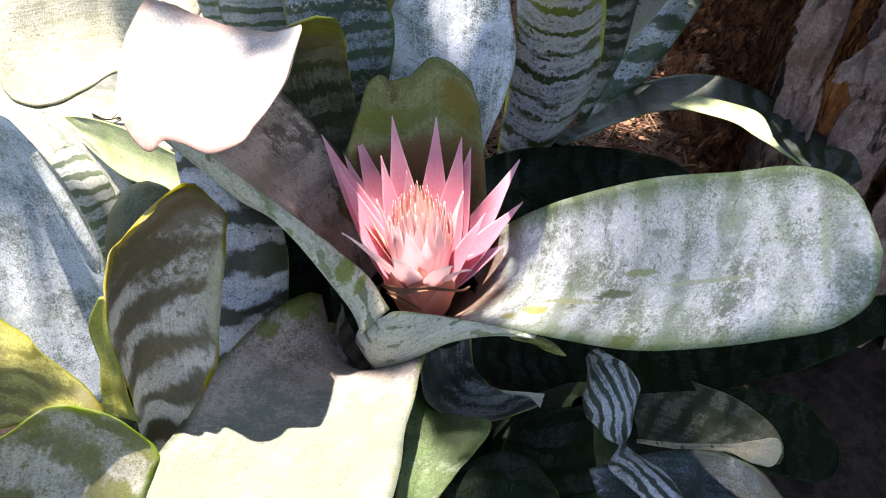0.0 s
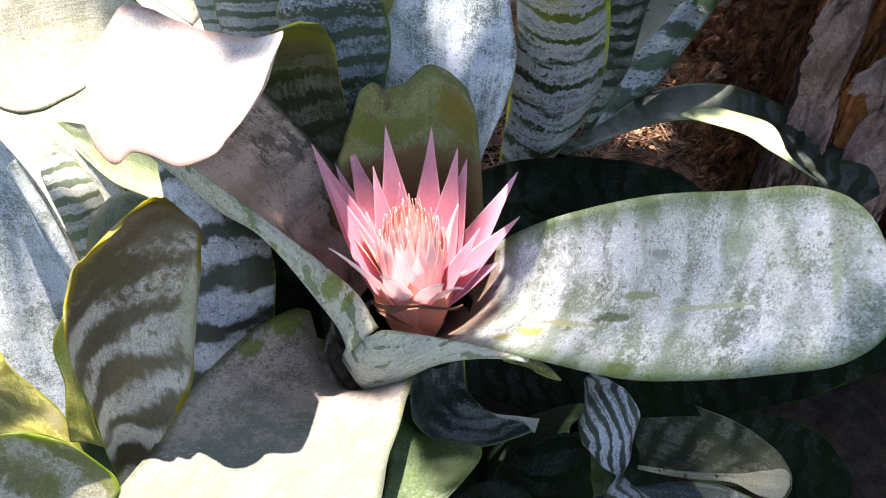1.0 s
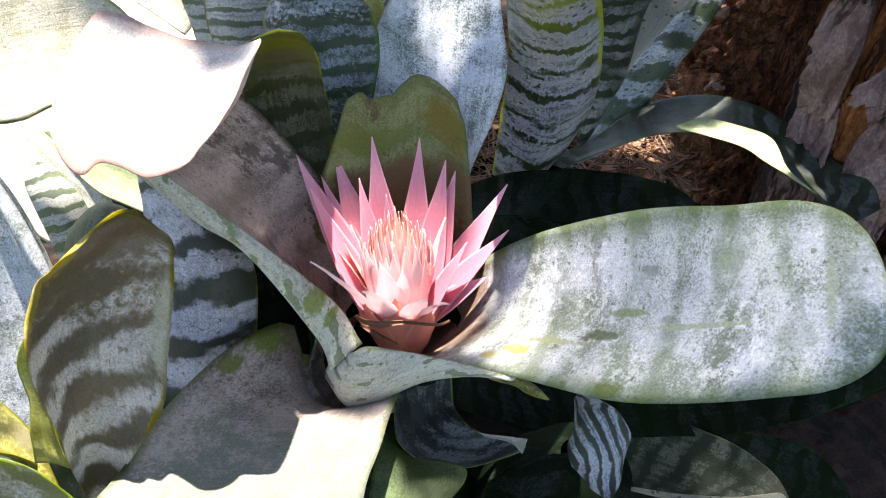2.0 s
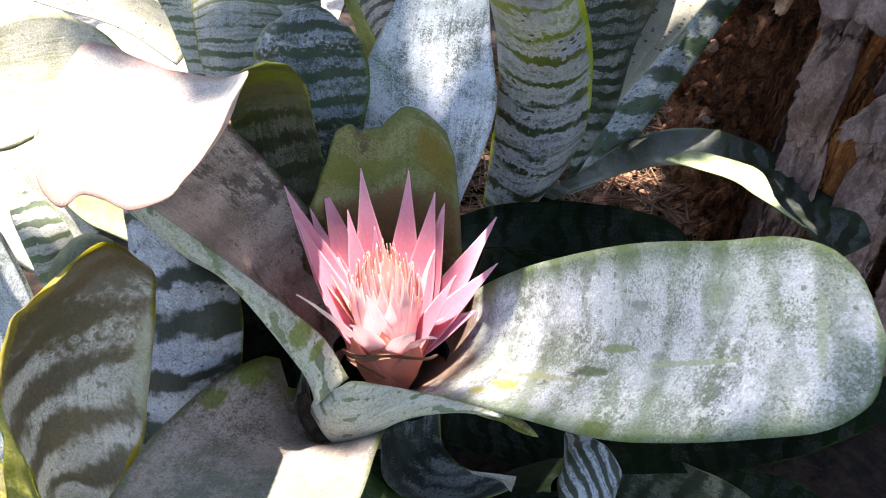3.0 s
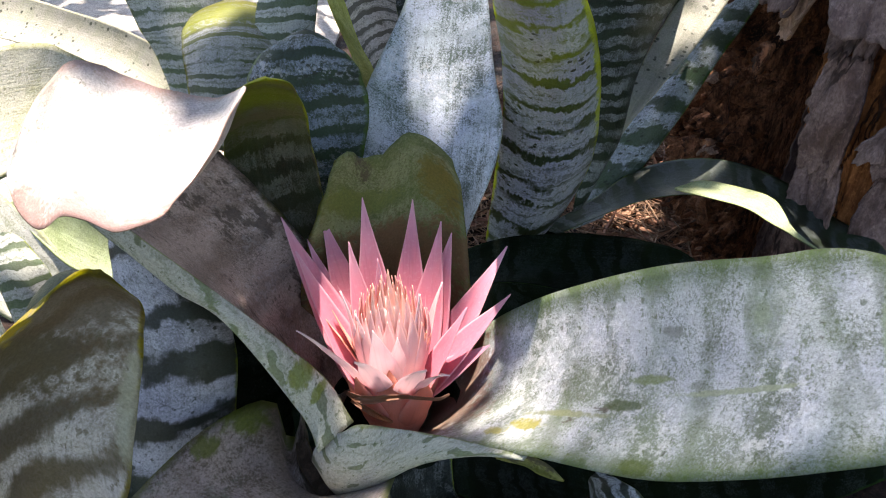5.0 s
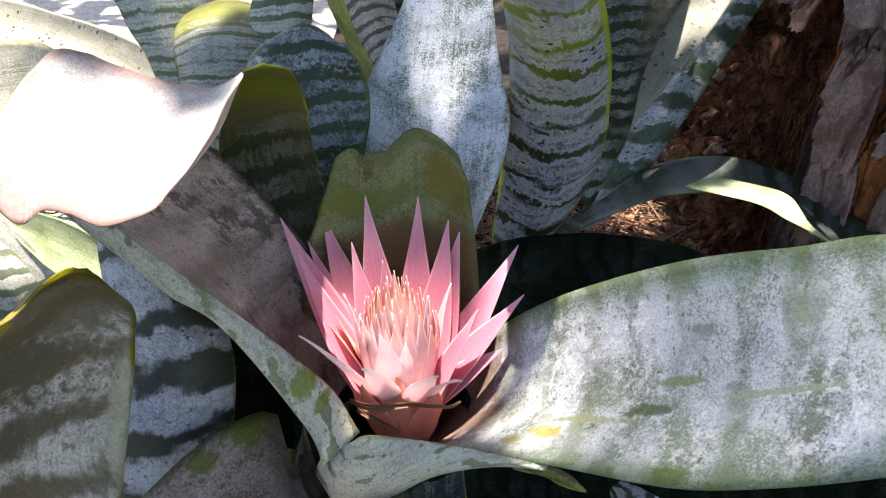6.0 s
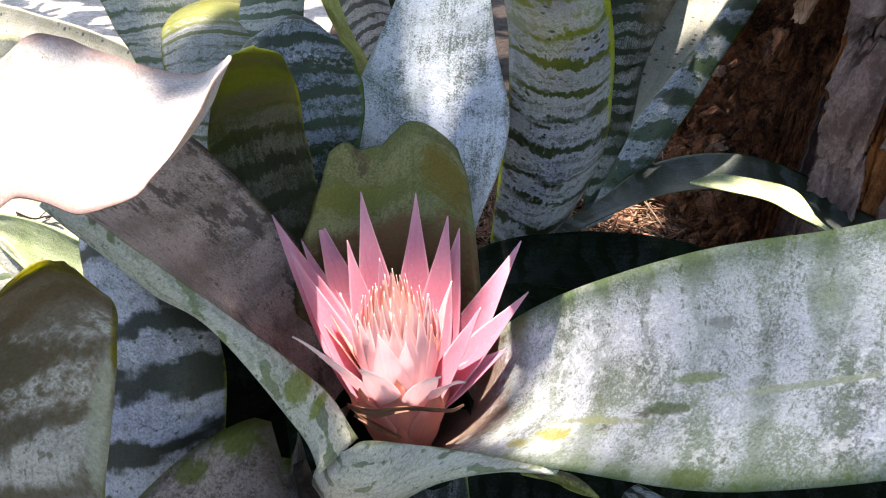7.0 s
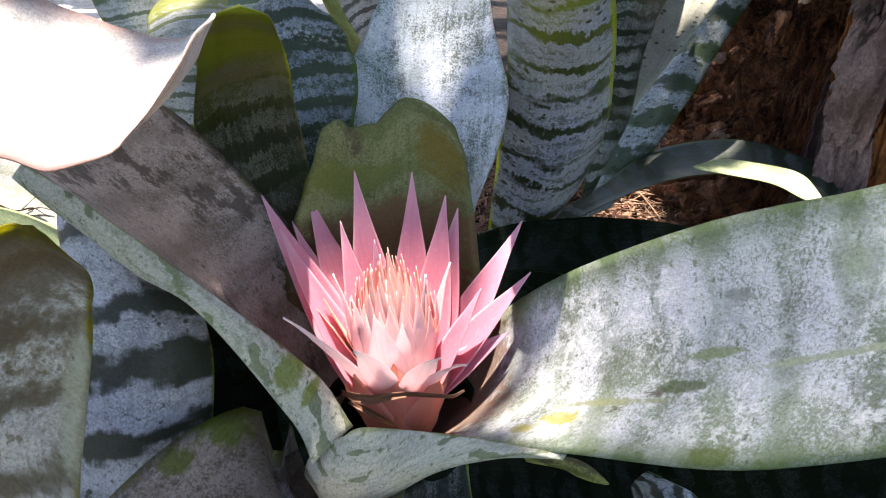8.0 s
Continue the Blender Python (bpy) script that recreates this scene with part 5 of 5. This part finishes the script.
leaf_Y8 = leaf("leaf", front_plant, leaf_shaded, [(0.0312, 0.1605, 0.1217, 0.0267, 0, 0, 0.0060), (0.0298, 0.1814, 0.1439, 0.0307, 2, -4, 0.0100), (0.0309, 0.1961, 0.1524, 0.0259, 1, -7, 0.0100), (0.0325, 0.2089, 0.1537, 0.0131, -0, -4, 0.0040)], "dark green rounded leaf", tip=0.1)
leaf_Y9 = leaf("leaf", front_plant, leaf_shaded, [(0.0594, 0.2121, 0.1011, 0.0288, 2, 2, 0.0040), (0.0583, 0.2227, 0.1305, 0.0251, 1, 1, 0.0080), (0.0630, 0.2311, 0.1445, 0.0194, 2, 2, 0.0060), (0.0685, 0.2389, 0.1504, 0.0097, 2, 3, 0.0020)], "very dark leaf with a brown torn rim", cut=[(-1, 0.05), (-0.5, 0), (-0.3, 0.03), (0, 0), (0.3, 0.03), (0.6, -0.01), (1, 0.04)])
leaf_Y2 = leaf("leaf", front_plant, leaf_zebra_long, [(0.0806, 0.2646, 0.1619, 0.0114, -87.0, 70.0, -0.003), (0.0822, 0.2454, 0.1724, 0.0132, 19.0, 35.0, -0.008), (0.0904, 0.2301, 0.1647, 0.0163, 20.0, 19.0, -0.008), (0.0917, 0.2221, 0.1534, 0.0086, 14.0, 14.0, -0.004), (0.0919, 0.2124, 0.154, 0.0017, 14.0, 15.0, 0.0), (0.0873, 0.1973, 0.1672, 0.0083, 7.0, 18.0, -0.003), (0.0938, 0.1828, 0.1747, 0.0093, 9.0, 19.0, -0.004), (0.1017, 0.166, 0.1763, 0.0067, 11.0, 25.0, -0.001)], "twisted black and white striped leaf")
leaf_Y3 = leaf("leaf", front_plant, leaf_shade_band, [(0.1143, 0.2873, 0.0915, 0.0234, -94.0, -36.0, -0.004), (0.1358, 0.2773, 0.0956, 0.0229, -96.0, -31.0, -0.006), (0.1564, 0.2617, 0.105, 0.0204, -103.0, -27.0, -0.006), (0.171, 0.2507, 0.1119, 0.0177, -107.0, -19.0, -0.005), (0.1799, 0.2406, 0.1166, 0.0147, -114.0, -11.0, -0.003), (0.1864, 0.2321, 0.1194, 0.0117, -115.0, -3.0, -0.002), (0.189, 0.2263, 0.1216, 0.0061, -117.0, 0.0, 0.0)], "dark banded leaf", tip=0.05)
# Separate cream strip stands for the sunlit lower edge.
lip_Y3 = leaf("margin", leaf_Y3, leaf_pale_spot, [(0.1156, 0.2626, 0.0827, 0.0014, -70.0, 3.0, 0.0), (0.1409, 0.2471, 0.0984, 0.0021, -103.0, -2.0, -0.001), (0.1621, 0.2366, 0.1127, 0.0026, -89.0, 1.0, -0.001), (0.1726, 0.2288, 0.1211, 0.0061, -101.0, -23.0, -0.001), (0.1861, 0.225, 0.1272, 0.0096, -112.0, -30.0, -0.001)], "cream rolled margin, its sunlight put into the pale colour", tip=0.12)
leaf_Y4 = leaf("leaf", front_plant, leaf_shaded, [(0.1804, 0.3033, 0.0491, 0.0235, -90, -48, -0.0040), (0.2302, 0.2839, 0.0547, 0.0256, -107, -35, -0.0060), (0.2518, 0.2696, 0.0526, 0.0175, -111, -37, -0.0040), (0.2589, 0.2630, 0.0548, 0.0076, -110, -46, -0.0000)], "dark low leaf", tip=0.1)
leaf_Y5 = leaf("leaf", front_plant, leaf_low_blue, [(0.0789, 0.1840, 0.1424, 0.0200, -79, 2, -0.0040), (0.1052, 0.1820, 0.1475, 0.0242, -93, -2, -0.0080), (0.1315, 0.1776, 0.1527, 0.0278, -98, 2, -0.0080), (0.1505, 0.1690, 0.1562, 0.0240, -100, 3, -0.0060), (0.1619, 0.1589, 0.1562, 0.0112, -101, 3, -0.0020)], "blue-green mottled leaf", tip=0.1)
leaf_Z = leaf("leaf", front_plant, leaf_shaded, [(0.1016, 0.3008, 0.1063, 0.0172, -90, -48, -0.0040), (0.1634, 0.2878, 0.1343, 0.0196, -58, -59, -0.0060), (0.2021, 0.2795, 0.1586, 0.0171, -73, -55, -0.0060), (0.2346, 0.2741, 0.1851, 0.0121, -60, -57, -0.0040), (0.2536, 0.2670, 0.2011, 0.0067, -90, -48, -0.0000)], "dark green leaf", tip=0.1)
# Added leaf that blacks out a patch of soil meant to be in shade.
leaf_Z3 = leaf("leaf", front_plant, leaf_shaded, [(0.1300, 0.3550, 0.0500, 0.0420, 86, 4, 0.0060), (0.0900, 0.3700, 0.0520, 0.0480, 90, 2, 0.0080), (0.0500, 0.3820, 0.0480, 0.0480, 94, 0, 0.0080), (0.0150, 0.3900, 0.0400, 0.0400, 98, -3, 0.0060), (-0.0150, 0.3950, 0.0300, 0.0200, 100, -5, 0.0020)], "black-green leaf added to darken the gap", tip=0.1)
leaf_Z2 = leaf("leaf", front_plant, leaf_lime, [(0.0351, 0.2552, 0.1880, 0.0012, -39, -35, -0.0000), (0.0467, 0.2519, 0.1897, 0.0024, -71, -34, -0.0010), (0.0538, 0.2481, 0.1892, 0.0029, -113, -24, -0.0010), (0.0633, 0.2438, 0.1866, 0.0012, -126, -13, -0.0000)], "small yellow-green leaf end", tip=0.2)


def tube(name, parent, at, mat, rings, label, k=28):
    """A stem or rosette tube: rings of (height, radius)."""
    verts = [(at[0] + r * math.cos(6.2832 * i / k), at[1] + 0.02 * z / 0.15 + r * math.sin(6.2832 * i / k), z) for z, r in rings for i in range(k)]
    faces = [(j * k + i, j * k + (i + 1) % k, (j + 1) * k + (i + 1) % k, (j + 1) * k + i) for j in range(len(rings) - 1) for i in range(k)]
    uv = [(i / k * 0.2, z) for z, r in rings for i in range(k)]
    return mesh_object(name, verts, faces, mat, parent, label, {"grain": uv, "place": [(0.5, 0.3)] * len(verts)})


# Blackened in place of the shade round the flower stalk.
tube("sheath", main_plant, (-0.012, 0.285), leaf_shaded, [(0.0, 0.05), (0.05, 0.045), (0.10, 0.032), (0.135, 0.029), (0.155, 0.031), (0.168, 0.034), (0.168, 0.031), (0.12, 0.025), (0.06, 0.01)], "leaf sheath round the flower stalk, blackened for its shade")
tube("sheath", left_plant, (-0.16, 0.22), leaf_shaded, [(0.0, 0.06), (0.08, 0.05), (0.14, 0.03), (0.16, 0.01)], "dark sheath of the rosette")
tube("sheath", rear_plant, (-0.11, 0.50), leaf_shaded, [(0.0, 0.09), (0.10, 0.07), (0.17, 0.05), (0.19, 0.01)], "dark sheath of the rosette")
tube("sheath", right_plant, (0.09, 0.49), leaf_shaded, [(0.0, 0.055), (0.06, 0.05), (0.12, 0.035), (0.14, 0.01)], "dark sheath of the rosette")
tube("sheath", front_plant, (0.09, 0.26), leaf_shaded, [(0.0, 0.07), (0.05, 0.06), (0.09, 0.03), (0.10, 0.01)], "dark sheath of the rosette")


# ---- flower ----
FOOT, AXIS_TOP = Vector((-0.0105, 0.300, 0.156)), Vector((-0.0155, 0.330, 0.231))
UP = (AXIS_TOP - FOOT).normalized()
SIDE = UP.cross(Vector((0, 1, 0))).normalized()
BACK = UP.cross(SIDE).normalized()


def ring_way(a):
    """Away from the flower's axis, a radians round it."""
    return SIDE * math.cos(a) + BACK * math.sin(a)


def lathe(name, rings, mat, parent, label="", k=20):
    """A lumpy solid round the flower's axis. rings: (height on the axis, radius)."""
    verts, uv = [], []
    for j, (h, r) in enumerate(rings):
        for i in range(k):
            q = r * (1 + 0.10 * math.sin(i * 2.1 + j * 1.7))
            verts.append(FOOT + UP * h + ring_way(6.2832 * i / k) * q)
            uv.append((0.01 * i, h))
    faces = [(j * k + i, j * k + (i + 1) % k, (j + 1) * k + (i + 1) % k, (j + 1) * k + i) for j in range(len(rings) - 1) for i in range(k)]
    return mesh_object(name, verts, faces, mat, parent, label, {"grain": uv, "place": [(0.5, 0.35)] * len(verts)})


flower = lathe("flower_head", [(-0.040, 0.006), (-0.01, 0.006), (0.002, 0.007), (0.016, 0.012), (0.026, 0.012), (0.03, 0.004)], petal_rust, main_plant, "pink star-shaped flower head of pointed bracts")


def bract(tip, width, mat=petal_pink, root=0.004, rise=0.020, belly=0.017, bulge=0.002, cup=0.30, name="bract", end_curl=0.0, nv=20, nu=8, full=1.0, turned=0.0, thick=0.0007):
    """A pointed bract that leaves the axis low down, bellies out at the rim of the head and runs straight to its tip.
    root: where it leaves the axis. full: how low the widest part sits. turned: how far its face twists to the front."""
    tip = Vector(tip)
    out = tip - FOOT
    out = out - UP * out.dot(UP)
    out = out.normalized() if out.length > 1e-5 else Vector((0, -1, 0))
    p0 = FOOT + UP * root + out * min(0.005, belly * 0.6)
    p1 = FOOT + UP * (root + rise) + out * belly
    p2 = p1.lerp(tip, 0.5) + out * bulge
    rows = []
    for v in (0.0, 0.14, 0.28, 0.42, 0.56, 0.70, 0.84, 0.94, 1.0):
        v2 = v ** full
        p = p0 * (1 - v) ** 3 + p1 * (3 * v * (1 - v) ** 2) + p2 * (3 * v * v * (1 - v)) + tip * v ** 3
        t = ((p1 - p0) * (1 - v) ** 2 + (p2 - p1) * (2 * v * (1 - v)) + (tip - p2) * v ** 2).normalized()
        p = p + out * (end_curl * max(0.0, v - 0.75) ** 2 * 0.2)
        across = t.cross(out + Vector((0, 1, -0.4)) * turned).normalized()
        w = float(np.interp(v2, (0.0, 0.14, 0.28, 0.42, 0.56, 0.70, 0.84, 0.94, 1.0), (0.45, 0.80, 1.04, 1.10, 0.98, 0.72, 0.38, 0.15, 0.02)))
        head, lift = math.degrees(math.atan2(across.y, across.x)), math.degrees(math.asin(max(-1, min(1, across.z))))
        # the hollow side of a bract faces the axis
        rows.append((p.x, p.y, p.z, width * w, head, lift, cup * width * w))
    return leaf(name, flower, mat, rows, thick=thick, nv=nv, nu=nu, wavy=0.6)


# the outer star
for tip, w in (((-0.0705, 0.361, 0.2446), 0.0092), ((-0.0529, 0.3771, 0.236), 0.0096), ((-0.0596, 0.3655, 0.2282), 0.0070), ((-0.0300, 0.3735, 0.2490), 0.0090), ((-0.0040, 0.3780, 0.2452), 0.0088), ((0.011, 0.366, 0.2390), 0.0090), ((0.0165, 0.3635, 0.2335), 0.0096), ((0.0452, 0.3563, 0.2301), 0.0086)):
    bract(tip, w * 1.13, root=0.004, turned=0.5, cup=0.22)
for tip, w in (((-0.0585, 0.333, 0.2429), 0.0088), ((0.0450, 0.325, 0.2232), 0.0073), ((0.035, 0.3112, 0.2025), 0.0062), ((0.0235, 0.318, 0.2205), 0.0068), ((-0.0364, 0.3565, 0.2327), 0.0072), ((-0.0215, 0.3515, 0.2255), 0.0060)):
    bract(tip, w * 1.10, root=0.006, belly=0.016, turned=0.5, cup=0.22)
# paler inner and front bracts
for tip, w in (((-0.0014, 0.3217, 0.2261), 0.0048), ((-0.0275, 0.3124, 0.2218), 0.0046), ((-0.0092, 0.3000, 0.2179), 0.0052)):
    bract(tip, w, petal_pale, root=0.010, belly=0.014, bulge=0.002, end_curl=0.2)
for tip, w in (((0.0088, 0.335, 0.2225), 0.0066), ((-0.0340, 0.322, 0.2279), 0.0068), ((-0.0505, 0.2930, 0.2285), 0.0058), ((-0.0190, 0.2965, 0.2258), 0.0075)):
    bract(tip, w, petal_pale, root=0.008, belly=0.014, bulge=0.004, end_curl=0.25)
for tip, w in (((-0.0245, 0.2825, 0.2215), 0.0066), ((0.0030, 0.2785, 0.2200), 0.0066), ((0.0114, 0.2856, 0.2097), 0.0055)):
    bract(tip, w, petal_pale, root=0.008, belly=0.017, bulge=0.005, end_curl=0.5, full=1.25)
rnd = random.Random(3)
lathe("flower_core", [(0.020, 0.012), (0.034, 0.0155), (0.048, 0.0125), (0.060, 0.008), (0.070, 0.002)], petal_inner, flower)
# the close cone of florets in the middle
for count, reach, drop, half, mat in ((7, 0.0035, 0.000, 0.0036, petal_peach), (13, 0.0075, 0.003, 0.0036, petal_peach), (18, 0.0115, 0.007, 0.0038, petal_peach), (22, 0.0150, 0.012, 0.0040, petal_inner), (20, 0.0180, 0.018, 0.0044, petal_inner)):
    for k in range(count):
        a = 6.2832 * (k + rnd.uniform(-0.3, 0.3)) / count + reach * 300
        tip = AXIS_TOP + ring_way(a) * (reach * rnd.uniform(0.85, 1.12)) - UP * (drop + rnd.uniform(-0.0035, 0.0035))
        bract(tip, half * rnd.uniform(0.8, 1.15), mat, root=0.012, rise=0.026, belly=0.003 + reach * 0.98, bulge=0.0004, cup=0.15, name="floret", nv=14, nu=5, full=1.15, thick=0.0003)
# tufts of small florets between the outer bracts
for x, y, z in ((-0.0424, 0.3234, 0.2143), (-0.0451, 0.3189, 0.2127), (-0.0406, 0.3228, 0.2096), (-0.0436, 0.3215, 0.2080), (0.0004, 0.3169, 0.2152), (0.0026, 0.3137, 0.2139), (0.0043, 0.3107, 0.2121), (-0.0013, 0.3143, 0.2128), (0.0062, 0.3130, 0.2085)):
    bract((x, y, z), 0.0026, petal_tip, root=0.012, belly=0.013, bulge=0.001, name="floret", nv=12, nu=4, full=1.5, thick=0.0003)
# short rusty bracts that make up the cone below the rim
for k in range(9):
    out = ring_way(6.2832 * k / 9 + 0.2)
    tip = FOOT + UP * (0.033 + 0.004 * (k % 3)) + out * (0.0235 + 0.002 * (k % 2))
    bract(tip, 0.0092, petal_rust, root=-0.003, rise=0.011, belly=0.017, bulge=0.003, cup=0.35, name="rusty_bract", full=1.3)
for k in range(6):
    out = ring_way(6.2832 * k / 6 + 0.5)
    tip = FOOT + UP * (0.020 + 0.003 * (k % 2)) + out * 0.0195
    bract(tip, 0.0080, petal_rust, root=-0.007, rise=0.009, belly=0.013, bulge=0.002, cup=0.35, name="rusty_bract", full=1.3)


# ---- twig ----
def build_twig():
    """A thin forked twig, lying on a sunlit leaf."""
    verts, faces, k = [], [], 6
    for way, thick in (([(-0.286, 0.5185, 0.1615), (-0.274, 0.5160, 0.1575), (-0.263, 0.5175, 0.1585), (-0.254, 0.5150, 0.1535)], 0.0007), ([(-0.270, 0.5165, 0.1580), (-0.264, 0.5215, 0.1625), (-0.261, 0.5260, 0.1640)], 0.0004), ([(-0.266, 0.5165, 0.1575), (-0.258, 0.5185, 0.1580), (-0.250, 0.5180, 0.1555)], 0.0005)):
        path = spline(way, np.linspace(0, 1, 19))
        b = len(verts)
        for j, p in enumerate(path):
            r = thick * (1.2 - 0.7 * j / 18) * (1 + 0.3 * noise.noise((j * 0.7, thick * 1e4, 0)))
            verts += [Vector(p) + Vector((0, r * math.cos(6.2832 * i / k), r * math.sin(6.2832 * i / k))) for i in range(k)]
        faces += [(b + j * k + i, b + j * k + (i + 1) % k, b + j * k + k + (i + 1) % k, b + j * k + k + i) for j in range(18) for i in range(k)]
    return tagged(mesh_object("twig", verts, faces, needle_dark), "thin dark forked dry twig lying on a pale leaf", "twig")


build_twig()
